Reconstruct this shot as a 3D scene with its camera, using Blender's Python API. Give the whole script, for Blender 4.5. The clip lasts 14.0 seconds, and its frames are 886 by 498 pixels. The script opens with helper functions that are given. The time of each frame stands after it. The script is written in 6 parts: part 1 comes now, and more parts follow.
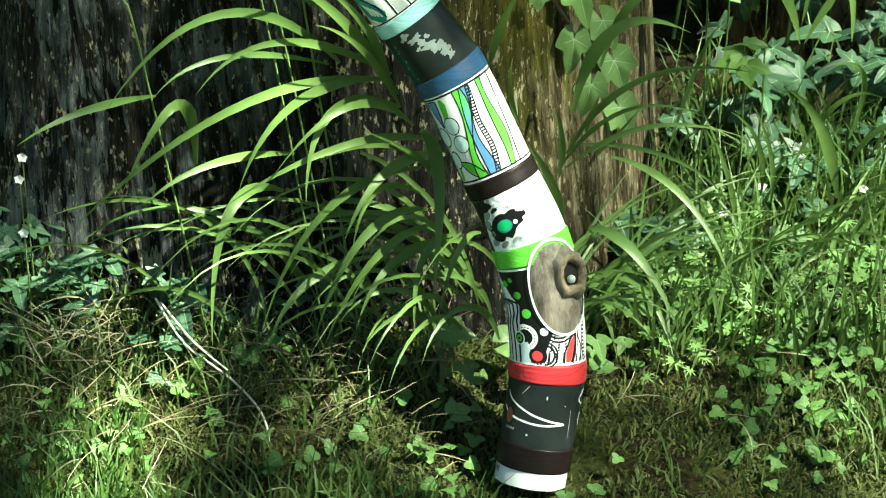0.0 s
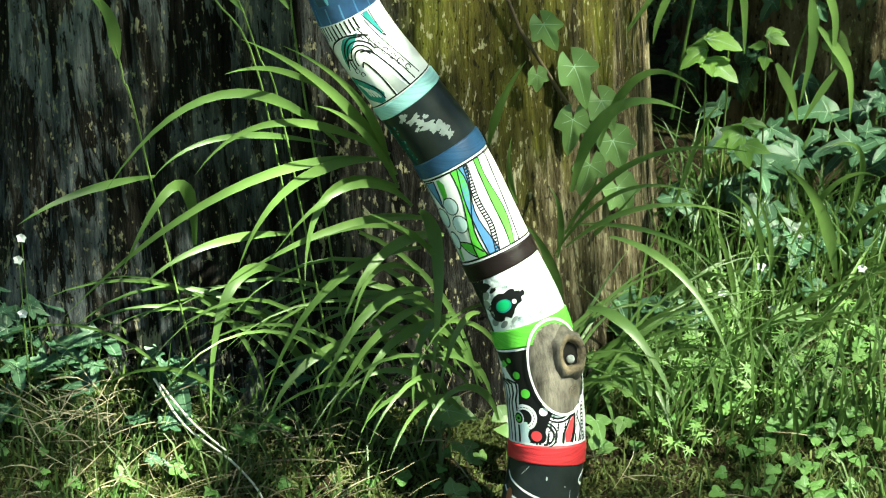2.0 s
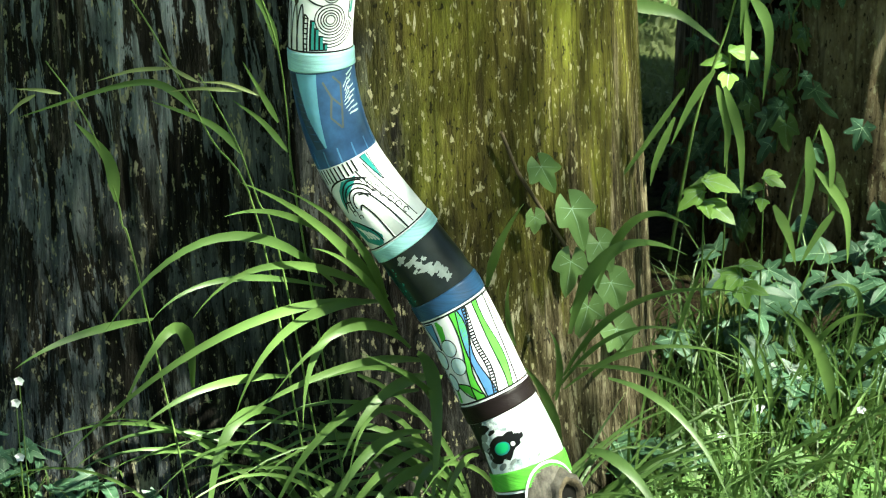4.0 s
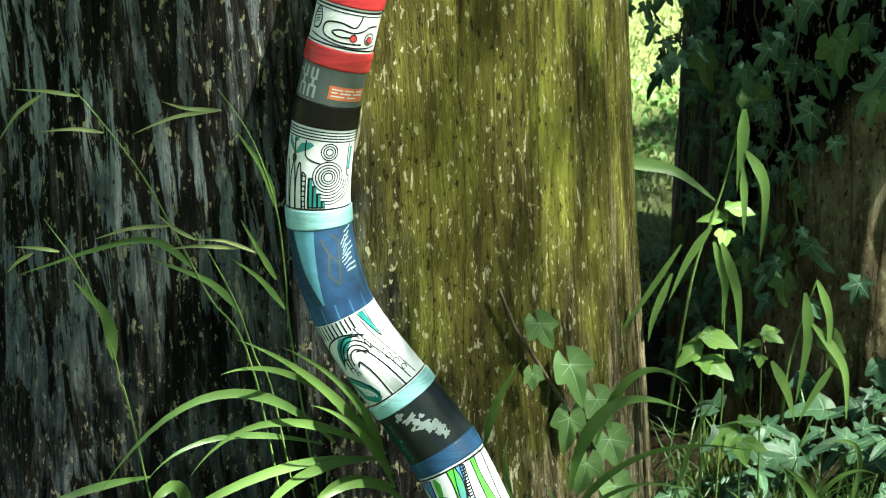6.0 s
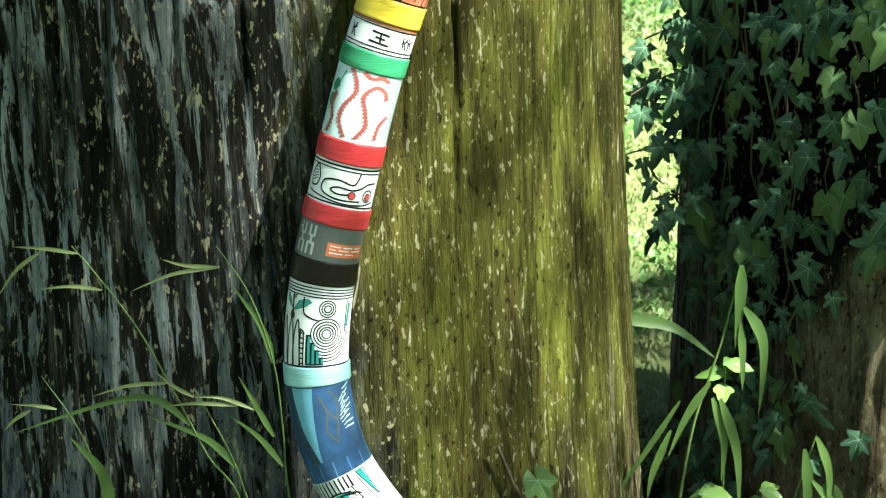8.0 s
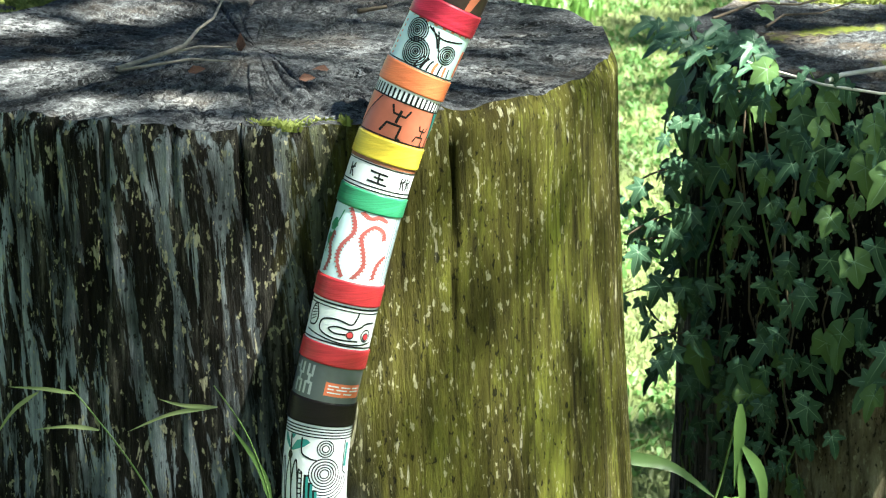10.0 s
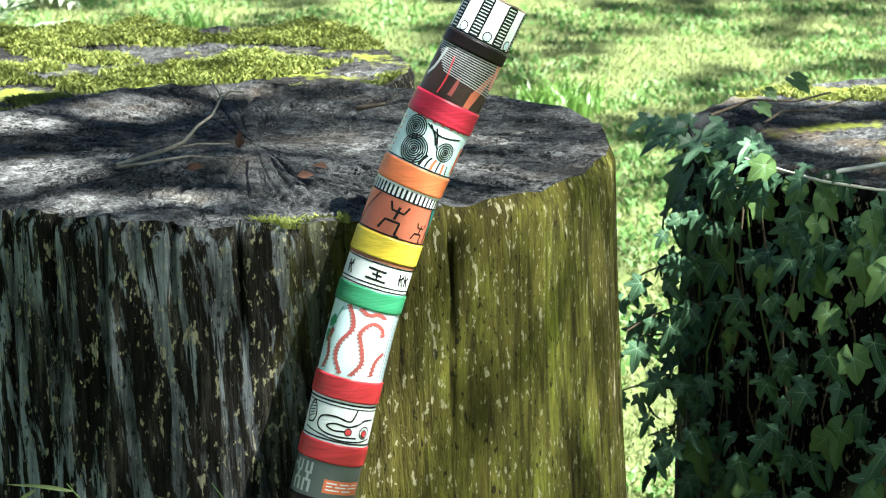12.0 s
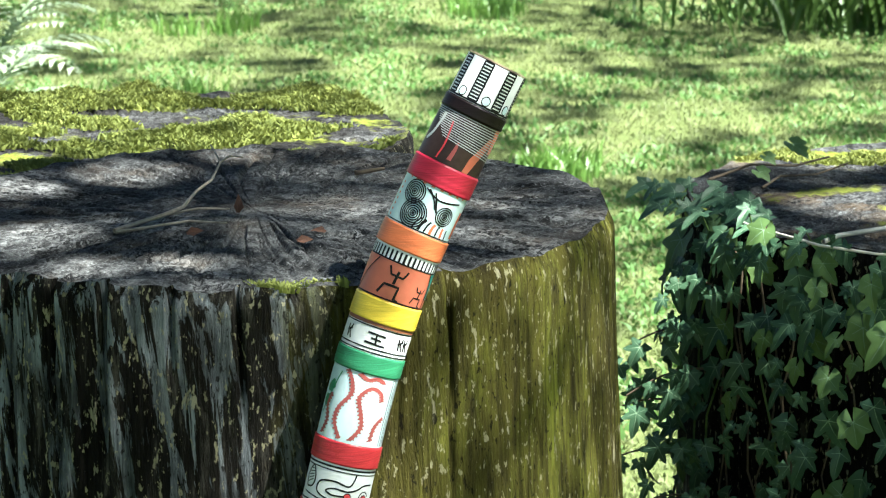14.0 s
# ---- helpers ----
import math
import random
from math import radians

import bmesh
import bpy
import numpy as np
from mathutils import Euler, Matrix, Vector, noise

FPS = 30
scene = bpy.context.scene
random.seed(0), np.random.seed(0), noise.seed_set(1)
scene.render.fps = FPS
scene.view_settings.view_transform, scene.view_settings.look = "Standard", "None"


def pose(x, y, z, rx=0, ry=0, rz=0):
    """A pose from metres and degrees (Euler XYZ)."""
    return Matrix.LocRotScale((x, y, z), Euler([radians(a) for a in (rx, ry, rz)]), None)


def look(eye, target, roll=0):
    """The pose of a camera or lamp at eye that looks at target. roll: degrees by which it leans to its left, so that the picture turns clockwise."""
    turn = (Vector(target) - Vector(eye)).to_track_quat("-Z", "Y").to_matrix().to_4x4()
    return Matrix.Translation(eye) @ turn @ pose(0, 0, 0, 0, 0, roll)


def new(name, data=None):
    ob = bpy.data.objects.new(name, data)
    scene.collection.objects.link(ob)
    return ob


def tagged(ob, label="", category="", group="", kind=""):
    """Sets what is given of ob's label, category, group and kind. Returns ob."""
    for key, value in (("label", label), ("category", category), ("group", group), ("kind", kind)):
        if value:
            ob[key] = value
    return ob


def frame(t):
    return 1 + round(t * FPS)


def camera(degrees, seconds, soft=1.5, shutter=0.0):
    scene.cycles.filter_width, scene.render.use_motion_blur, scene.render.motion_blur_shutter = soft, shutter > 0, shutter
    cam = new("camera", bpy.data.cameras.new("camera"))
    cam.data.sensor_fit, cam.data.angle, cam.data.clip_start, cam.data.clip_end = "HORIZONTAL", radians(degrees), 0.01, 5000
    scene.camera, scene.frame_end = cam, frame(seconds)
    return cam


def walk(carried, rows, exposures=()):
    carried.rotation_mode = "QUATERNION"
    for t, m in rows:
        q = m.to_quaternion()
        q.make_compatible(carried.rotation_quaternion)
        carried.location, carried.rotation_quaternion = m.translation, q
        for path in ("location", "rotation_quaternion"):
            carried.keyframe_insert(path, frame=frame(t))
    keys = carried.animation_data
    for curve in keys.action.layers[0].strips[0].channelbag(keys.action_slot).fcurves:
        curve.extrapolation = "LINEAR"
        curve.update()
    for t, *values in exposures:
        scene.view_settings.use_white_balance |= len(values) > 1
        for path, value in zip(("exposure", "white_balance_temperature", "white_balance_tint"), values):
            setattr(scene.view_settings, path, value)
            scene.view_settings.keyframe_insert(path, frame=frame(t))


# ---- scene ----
# The camera stands on one spot at eye height and tilts upwards.
cam = camera(19.51, 14.0, 1.15)
cam.data.dof.use_dof, cam.data.dof.focus_distance, cam.data.dof.aperture_fstop = True, 2.45, 30.0
EYE, TILT = 1.52, -1.9
ROWS = [  # seconds, pitch, yaw, roll
    (0.0, -29.200, 0.000, 0.000), (0.5, -28.910, -0.001, -0.006), (1.0, -28.549, -0.004, -0.010),
    (1.5, -28.089, -0.018, -0.018), (2.0, -27.422, -0.028, -0.040), (2.5, -26.794, -0.039, -0.060),
    (3.0, -26.049, -0.050, -0.075), (5.5, -21.550, -0.128, -0.232), (6.0, -20.777, -0.145, -0.256),
    (6.5, -19.946, -0.164, -0.268), (7.0, -19.054, -0.178, -0.290), (7.5, -18.200, -0.191, -0.325),
    (8.0, -17.297, -0.210, -0.343), (8.5, -16.544, -0.227, -0.345), (9.0, -15.673, -0.243, -0.365),
    (11.5, -12.559, -0.316, -0.445), (12.0, -12.052, -0.329, -0.450), (12.5, -11.613, -0.337, -0.458),
    (13.0, -11.231, -0.344, -0.468), (13.5, -10.927, -0.353, -0.472), (14.0, -10.618, -0.362, -0.472),
]
walk(cam, [(t, pose(0, 0, EYE, 90 + TILT + p, 0, w) @ pose(0, 0, 0, 0, 0, r)) for t, p, w, r in ROWS],
     [(0.0, 2.97, 6550, -12), (5.5, 2.93, 6200, -5), (9.0, 3.02, 5900, 0), (11.5, 2.82, 5800, 6), (14.0, 2.55, 5800, 6)])

# ---- world and sun ----
SUN_DIR = Vector((0.62, -0.34, 1.0)).normalized()
world = bpy.data.worlds.new("sky")
scene.world = world
world.use_nodes = True
wn = world.node_tree.nodes
sky = wn.new("ShaderNodeTexSky")
sky.sky_type, sky.sun_disc = "NISHITA", False
sky.sun_elevation = math.asin(SUN_DIR.z)
sky.sun_rotation = math.atan2(SUN_DIR.x, SUN_DIR.y)
wn["Background"].inputs["Strength"].default_value = 0.018
world.node_tree.links.new(sky.outputs[0], wn["Background"].inputs["Color"])
sun = new("sun", bpy.data.lights.new("sun", "SUN"))
sun.data.energy, sun.data.angle, sun.data.color = 5.0, radians(0.6), (1.0, 0.94, 0.82)
sun.matrix_world = look(SUN_DIR * 30, (0, 0, 0))


# ---- materials ----
class Nodes:
    """A small builder for node materials."""

    def __init__(self, name, rough=0.7, spec=0.3):
        self.m = bpy.data.materials.new(name)
        self.m.use_nodes = True
        self.t = self.m.node_tree
        self.b = self.t.nodes["Principled BSDF"]
        self.b.inputs["Roughness"].default_value = rough
        self.b.inputs["Specular IOR Level"].default_value = spec
        self.co = self.t.nodes.new("ShaderNodeTexCoord").outputs["Object"]

    def link(self, a, b):
        self.t.links.new(a, b)

    def scaled(self, sx, sy, sz, slant=0.0):
        co = self.co
        if slant:
            n = self.t.nodes.new("ShaderNodeMapping")
            n.inputs["Rotation"].default_value = (0, slant, 0)
            self.link(co, n.inputs["Vector"])
            co = n.outputs[0]
        n = self.t.nodes.new("ShaderNodeMapping")
        n.inputs["Scale"].default_value = (sx, sy, sz)
        self.link(co, n.inputs["Vector"])
        return n.outputs[0]

    def noise(self, scale, detail=4, rough=0.6, vec=None, dist=0.0):
        n = self.t.nodes.new("ShaderNodeTexNoise")
        n.inputs["Scale"].default_value, n.inputs["Detail"].default_value = scale, detail
        n.inputs["Roughness"].default_value, n.inputs["Distortion"].default_value = rough, dist
        self.link(vec or self.co, n.inputs["Vector"])
        return n.outputs["Fac"]

    def ramp(self, fac, *stops):
        n = self.t.nodes.new("ShaderNodeValToRGB")
        e = n.color_ramp.elements
        while len(e) < len(stops):
            e.new(0.5)
        for el, (p, c) in zip(e, stops):
            el.position = p
            el.color = (*c, 1) if isinstance(c, tuple) else (c, c, c, 1)
        self.link(fac, n.inputs[0])
        return n.outputs[0]

    def mix(self, fac, a, b, mode="MIX"):
        n = self.t.nodes.new("ShaderNodeMix")
        n.data_type, n.blend_type = "RGBA", mode
        for sock, v in ((n.inputs[0], fac), (n.inputs[6], a), (n.inputs[7], b)):
            if isinstance(v, (int, float)):
                sock.default_value = v if sock.type == "VALUE" else (v, v, v, 1)
            elif isinstance(v, tuple):
                sock.default_value = (*v, 1)
            else:
                self.link(v, sock)
        return n.outputs[2]

    def math(self, op, a, b=0.0):
        n = self.t.nodes.new("ShaderNodeMath")
        n.operation = op
        for sock, v in ((n.inputs[0], a), (n.inputs[1], b)):
            if isinstance(v, (int, float)):
                sock.default_value = v
            else:
                self.link(v, sock)
        return n.outputs[0]

    def axis(self, which):
        n = self.t.nodes.new("ShaderNodeSeparateXYZ")
        self.link(self.co, n.inputs[0])
        return n.outputs[which]

    def upward(self):
        g = self.t.nodes.new("ShaderNodeNewGeometry")
        n = self.t.nodes.new("ShaderNodeSeparateXYZ")
        self.link(g.outputs["Normal"], n.inputs[0])
        return n.outputs[2]

    def island(self):
        return self.t.nodes.new("ShaderNodeNewGeometry").outputs["Random Per Island"]

    def object_random(self):
        return self.t.nodes.new("ShaderNodeObjectInfo").outputs["Random"]

    def color(self, c):
        if isinstance(c, tuple):
            self.b.inputs["Base Color"].default_value = (*c, 1)
        else:
            self.link(c, self.b.inputs["Base Color"])
        return self

    def bump(self, height, strength=0.3, dist=0.003):
        n = self.t.nodes.new("ShaderNodeBump")
        n.inputs["Strength"].default_value, n.inputs["Distance"].default_value = strength, dist
        self.link(height, n.inputs["Height"])
        self.link(n.outputs[0], self.b.inputs["Normal"])
        return self


def paint(name, c, var=0.18, rough=0.32):
    """Brushed, varnished acrylic paint, slightly uneven and scuffed."""
    k = Nodes(name, rough, 0.45 if max(c) > 0.06 else 0.22)
    n = k.noise(55, 5, 0.65)
    lo, hi = tuple(v * (1 - var) for v in c), tuple(min(1, v * (1 + var * 0.5)) for v in c)
    k.color(k.ramp(n, (0.3, lo), (0.7, hi)))
    k.bump(k.noise(260, 3), 0.12, 0.0006)
    return k.m


def tape(name, c, dark=0.55):
    """Wound thread: fine uneven streaks round the stick."""
    k = Nodes(name, 0.38, 0.4 if max(c) > 0.06 else 0.2)
    n = k.noise(14, 5, 0.7, k.scaled(1.2, 1.2, 45))
    k.color(k.ramp(n, (0.3, tuple(v * dark for v in c)), (0.62, c), (0.8, tuple(min(1, v * 1.3 + 0.004) for v in c))))
    k.bump(k.noise(30, 3, 0.6, k.scaled(1, 1, 40)), 0.35, 0.0008)
    return k.m


def leaf(name, a, b, rough=0.42, trans=0.35, yellow=None):
    """Living leaf: colour by leaf, mottled, lets light through."""
    k = Nodes(name, rough, 0.4)
    rnd = k.math("ADD", k.math("MULTIPLY", k.object_random(), 0.5), k.math("MULTIPLY", k.island(), 0.5))
    f = k.math("ADD", k.math("MULTIPLY", k.noise(40, 3), 0.5), k.math("MULTIPLY", rnd, 0.6))
    col = k.ramp(f, (0.25, a), (0.8, b))
    if yellow:
        col = k.mix(k.ramp(k.noise(9, 3), (0.6, 0.0), (0.72, 1.0)), col, yellow)
    k.color(col)
    k.bump(k.noise(120, 3), 0.15, 0.001)
    tr = k.t.nodes.new("ShaderNodeBsdfTranslucent")
    k.link(k.mix(0.5, col, tuple(min(1, v * 1.6) for v in b)), tr.inputs["Color"])
    ms = k.t.nodes.new("ShaderNodeMixShader")
    ms.inputs[0].default_value = trans
    k.link(k.b.outputs[0], ms.inputs[1])
    k.link(tr.outputs[0], ms.inputs[2])
    k.link(ms.outputs[0], k.t.nodes["Material Output"].inputs["Surface"])
    return k.m


def stump_side(name, moss_from, moss_amount=1.0, grey=1.0, bare_flank=False):
    """Old split wood: dark brown, grey weathered streaks, cream flecks, an algae coat."""
    k = Nodes(name, 0.85, 0.05)
    fine = k.noise(75, 8, 0.75, k.scaled(1, 1, 0.10))
    broad = k.noise(58, 8, 0.64, k.scaled(1, 1, 0.12, 0.10), 0.5)
    col = k.ramp(fine, (0.36, (0.002, 0.002, 0.0015)), (0.52, (0.012, 0.011, 0.009)), (0.66, (0.080, 0.075, 0.060)))
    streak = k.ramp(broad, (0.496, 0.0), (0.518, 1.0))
    # streaks break up by noise and grow fainter below 0.66 m
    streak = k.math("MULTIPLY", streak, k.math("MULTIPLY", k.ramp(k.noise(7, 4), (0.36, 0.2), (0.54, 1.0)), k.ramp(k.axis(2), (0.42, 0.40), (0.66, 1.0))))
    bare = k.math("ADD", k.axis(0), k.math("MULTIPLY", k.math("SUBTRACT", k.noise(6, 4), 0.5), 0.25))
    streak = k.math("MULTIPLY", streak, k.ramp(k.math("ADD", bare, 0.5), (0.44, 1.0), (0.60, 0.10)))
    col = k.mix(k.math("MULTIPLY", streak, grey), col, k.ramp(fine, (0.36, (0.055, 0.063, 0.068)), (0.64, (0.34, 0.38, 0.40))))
    fleck = k.ramp(k.noise(48, 6, 0.62, k.scaled(1, 1, 0.26), 0.5), (0.645, 0.0), (0.665, 1.0))
    green = k.ramp(k.noise(11, 8, 0.72, k.scaled(1, 1, 0.3)), (0.32, (0.042, 0.034, 0.010)), (0.5, (0.082, 0.076, 0.016)), (0.70, (0.19, 0.205, 0.03)))
    bald = k.math("ADD", k.math("MULTIPLY", k.axis(0), 2.0), k.math("MULTIPLY", k.axis(2), -1.6))
    bald = k.math("ADD", bald, k.math("MULTIPLY", k.math("SUBTRACT", k.noise(22, 6, 0.65, k.scaled(1, 1, 0.12)), 0.5), 1.6))
    worn = k.ramp(fine, (0.34, (0.030, 0.022, 0.013)), (0.50, (0.115, 0.092, 0.055)), (0.66, (0.30, 0.26, 0.18)))
    green = k.mix(k.ramp(bald, (0.02, 0.0), (0.20, 0.85)), green, worn)
    green = k.mix(k.ramp(fine, (0.36, 0.85), (0.56, 0.0)), green, (0.020, 0.016, 0.008))
    edge = k.math("ADD", k.axis(0), k.math("MULTIPLY", k.math("SUBTRACT", k.noise(14, 6, 0.7, k.scaled(1, 1, 0.3)), 0.5), 0.22))
    edge = k.math("ADD", edge, k.math("MULTIPLY", k.math("SUBTRACT", k.math("MINIMUM", k.axis(2), 0.65), 0.65), 0.45))
    n = k.t.nodes.new("ShaderNodeMapRange")
    n.inputs["From Min"].default_value, n.inputs["From Max"].default_value = moss_from, moss_from + 0.07
    n.inputs["To Max"].default_value = moss_amount
    k.link(edge, n.inputs["Value"])
    col = k.mix(n.outputs[0], col, green)
    col = k.mix(k.math("MULTIPLY", fleck, 0.85), col, k.ramp(fine, (0.3, (0.20, 0.18, 0.11)), (0.7, (0.48, 0.45, 0.31))))
    if bare_flank:
        side = k.math("ADD", k.axis(0), k.math("MULTIPLY", k.math("SUBTRACT", k.noise(16, 4, 0.6, k.scaled(1, 1, 0.3)), 0.5), 0.12))
        # near-black mixed in: the shade behind the ivy is put into the colour
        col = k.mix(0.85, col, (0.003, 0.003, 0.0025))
        pale = k.ramp(k.noise(60, 6, 0.7, k.scaled(1, 1, 0.07)), (0.40, (0.012, 0.011, 0.010)), (0.52, (0.16, 0.15, 0.135)), (0.66, (0.50, 0.47, 0.43)))
        edge = k.math("SUBTRACT", k.math("MULTIPLY", side, -1.0), k.math("MULTIPLY", k.math("MAXIMUM", k.math("SUBTRACT", k.axis(2), 0.50), 0.0), 0.6))
        col = k.mix(k.ramp(edge, (0.335, 0.0), (0.350, 1.0)), col, pale)
        tan = k.ramp(k.noise(26, 6, 0.7, k.scaled(1, 1, 0.35)), (0.36, (0.035, 0.024, 0.012)), (0.52, (0.16, 0.13, 0.075)), (0.7, (0.30, 0.26, 0.17)))
        low = k.math("ADD", k.math("MULTIPLY", side, 1.4), k.math("MULTIPLY", k.axis(2), -1.0))
        col = k.mix(k.ramp(k.math("ADD", low, 1.0), (0.20, 0.0), (0.26, 1.0)), col, tan)
    speck = k.noise(170, 4, 0.6, k.scaled(1, 1, 0.45))
    col = k.mix(k.ramp(speck, (0.60, 0.0), (0.64, 0.75)), col, (0.30, 0.28, 0.17))
    col = k.mix(k.ramp(speck, (0.345, 0.85), (0.395, 0.0)), col, (0.008, 0.007, 0.005))
    gap = k.ramp(k.math("ABSOLUTE", k.math("SUBTRACT", k.noise(20, 3, 0.5, k.scaled(1, 1, 0.05)), 0.5)), (0.006, 1.0), (0.016, 0.0))
    col = k.mix(k.math("MULTIPLY", gap, 0.45), col, (0.004, 0.003, 0.002))
    k.color(col)
    k.bump(k.mix(0.5, fine, k.noise(140, 5, 0.7, k.scaled(1, 1, 0.2))), 1.0, 0.012)
    return k.m


def stump_top(name, moss=0.0, brown=0.0, blotch=0.0):
    """Grey weathered end grain, charred and stained, with moss."""
    k = Nodes(name, 0.85, 0.12)
    n1, n2 = k.noise(6, 6, 0.7), k.noise(70, 6, 0.75)
    col = k.ramp(n1, (0.34, (0.020, 0.021, 0.021)), (0.50, (0.092, 0.095, 0.094)), (0.72, (0.30, 0.30, 0.29)))
    col = k.mix(k.ramp(n2, (0.42, 0.9), (0.62, 0.0)), col, (0.010, 0.010, 0.010))
    n3 = k.noise(260, 5, 0.75)
    col = k.mix(k.ramp(n3, (0.54, 0.0), (0.68, 0.45)), col, (0.32, 0.335, 0.34))
    col = k.mix(k.ramp(n3, (0.36, 0.8), (0.46, 0.0)), col, (0.008, 0.008, 0.009))
    col = k.mix(k.math("MULTIPLY", k.ramp(k.noise(11, 4), (0.5, 0.0), (0.7, 1.0)), brown), col, (0.12, 0.085, 0.05))
    ang = k.math("ARCTAN2", k.math("ADD", k.axis(1), -0.06), k.math("ADD", k.axis(0), 0.05))
    dx, dy = k.math("ADD", k.axis(0), 0.05), k.math("ADD", k.axis(1), -0.06)
    dist = k.math("SQRT", k.math("ADD", k.math("MULTIPLY", dx, dx), k.math("MULTIPLY", dy, dy)))
    vec = k.t.nodes.new("ShaderNodeCombineXYZ")
    k.link(k.math("MULTIPLY", ang, 5.0), vec.inputs[0])
    k.link(k.math("MULTIPLY", dist, 7.0), vec.inputs[1])
    check = k.ramp(k.math("ABSOLUTE", k.math("SUBTRACT", k.noise(2.6, 5, 0.62, vec.outputs[0]), 0.5)), (0.010, 1.0), (0.026, 0.0))
    check = k.math("MULTIPLY", check, k.ramp(k.noise(9, 3), (0.40, 0.15), (0.58, 1.0)))
    col = k.mix(check, col, (0.006, 0.006, 0.006))
    heart = k.ramp(dist, (0.02, 0.7), (0.11, 0.0))
    col = k.mix(k.math("MULTIPLY", heart, k.ramp(n2, (0.40, 1.0), (0.62, 0.2))), col, (0.016, 0.015, 0.014))
    # near-black blotches spread by noise
    if blotch:
        col = k.mix(k.ramp(k.noise(8, 4), (0.40, blotch), (0.62, 0.0)), col, (0.012, 0.011, 0.010))
    if moss:
        g = k.ramp(n2, (0.3, (0.07, 0.09, 0.012)), (0.7, (0.26, 0.29, 0.05)))
        col = k.mix(k.ramp(k.noise(5.5, 5, 0.65), (0.60 - 0.2 * moss, 0.0), (0.66 - 0.2 * moss, 1.0)), col, g)
    k.color(col)
    k.bump(k.math("SUBTRACT", k.mix(0.5, n2, n3), k.math("MULTIPLY", check, 0.8)), 0.6, 0.008)
    return k.m


def plain(name, lo, hi, scale=30, rough=0.8, bump=0.3, stretch=(1, 1, 1)):
    k = Nodes(name, rough, 0.3)
    n = k.noise(scale, 5, 0.65, k.scaled(*stretch))
    k.color(k.ramp(n, (0.3, lo), (0.7, hi)))
    k.bump(n, bump, 0.003)
    return k.m


M = {
    "white": paint("white_paint", (0.80, 0.82, 0.82), 0.10),
    "pale": paint("pale_blue_paint", (0.60, 0.76, 0.78), 0.12),
    "black": paint("black_paint", (0.006, 0.0065, 0.007), 0.3, 0.4),
    "slate": paint("dark_slate_paint", (0.014, 0.019, 0.019), 0.35),
    "green": paint("leaf_green_paint", (0.12, 0.50, 0.05)),
    "teal": paint("teal_paint", (0.03, 0.26, 0.24)),
    "grey": paint("light_grey_paint", (0.45, 0.48, 0.47)),
    "midgrey": paint("dull_grey_paint", (0.10, 0.115, 0.115)),
    "blue": paint("blue_paint", (0.10, 0.25, 0.50)),
    "deep": paint("deep_blue_paint", (0.035, 0.10, 0.24), 0.4),
    "deepteal": paint("deep_teal_paint", (0.008, 0.045, 0.040), 0.5),
    "ash": paint("ash_grey_paint", (0.27, 0.31, 0.295), 0.35),
    "navy": paint("navy_paint", (0.02, 0.05, 0.10), 0.4),
    "sky": paint("sky_blue_paint", (0.18, 0.45, 0.62)),
    "red": paint("red_paint", (0.62, 0.05, 0.06)),
    "rust": paint("rust_red_paint", (0.50, 0.14, 0.08)),
    "brick": paint("dull_red_paint", (0.36, 0.085, 0.075)),
    "orange": paint("orange_paint", (0.74, 0.18, 0.075)),
    "maroon": paint("dark_maroon_paint", (0.045, 0.028, 0.024), 0.5),
    "emerald": paint("emerald_paint", (0.03, 0.45, 0.16)),
    "brown": paint("brown_paint", (0.28, 0.10, 0.05)),
    "t_red": tape("red_thread", (0.58, 0.035, 0.045)),
    "t_crimson": tape("crimson_thread", (0.50, 0.02, 0.05)),
    "t_black": tape("black_thread", (0.010, 0.006, 0.006)),
    "t_green": tape("bright_green_thread", (0.16, 0.58, 0.06)),
    "t_dgreen": tape("dark_green_thread", (0.05, 0.28, 0.13)),
    "t_cyan": tape("pale_cyan_thread", (0.40, 0.72, 0.74), 0.7),
    "t_yellow": tape("yellow_thread", (0.82, 0.60, 0.05), 0.75),
    "t_orange": tape("orange_thread", (0.85, 0.22, 0.08), 0.75),
    "t_blue": tape("blue_thread", (0.022, 0.075, 0.17)),
    "bare": plain("bare_grey_wood", (0.035, 0.030, 0.024), (0.25, 0.22, 0.18), 75, 0.6, 0.6, (1.4, 1.4, 0.22)),
    "bark": plain("knot_bark", (0.030, 0.022, 0.014), (0.27, 0.21, 0.135), 80, 0.8, 0.9),
    "hole": plain("dark_hole", (0.006, 0.005, 0.004), (0.02, 0.016, 0.012), 40),
}


# ---- building helpers ----
def make_mesh(name, verts, faces, materials, idx=None, smooth=True):
    me = bpy.data.meshes.new(name)
    me.from_pydata([tuple(v) for v in verts], [], faces)
    for m in materials:
        me.materials.append(m)
    if idx is not None:
        me.polygons.foreach_set("material_index", idx)
    if smooth:
        me.polygons.foreach_set("use_smooth", [True] * len(me.polygons))
    me.update()
    return me


def part(name, me, parent=None, label=""):
    """Links a mesh as one object, under a thing if one is given."""
    ob = new(name, me)
    if parent:
        ob.parent = parent
    return tagged(ob, label)


def empty(name, label, category, group="", kind=""):
    return tagged(new(name), label, category, group, kind)


def fbm(x, y, z, octaves=4):
    v, a = 0.0, 1.0
    for _ in range(octaves):
        v += a * noise.noise((x, y, z))
        a *= 0.5
        x, y, z = x * 2.03, y * 2.03, z * 2.03
    return v


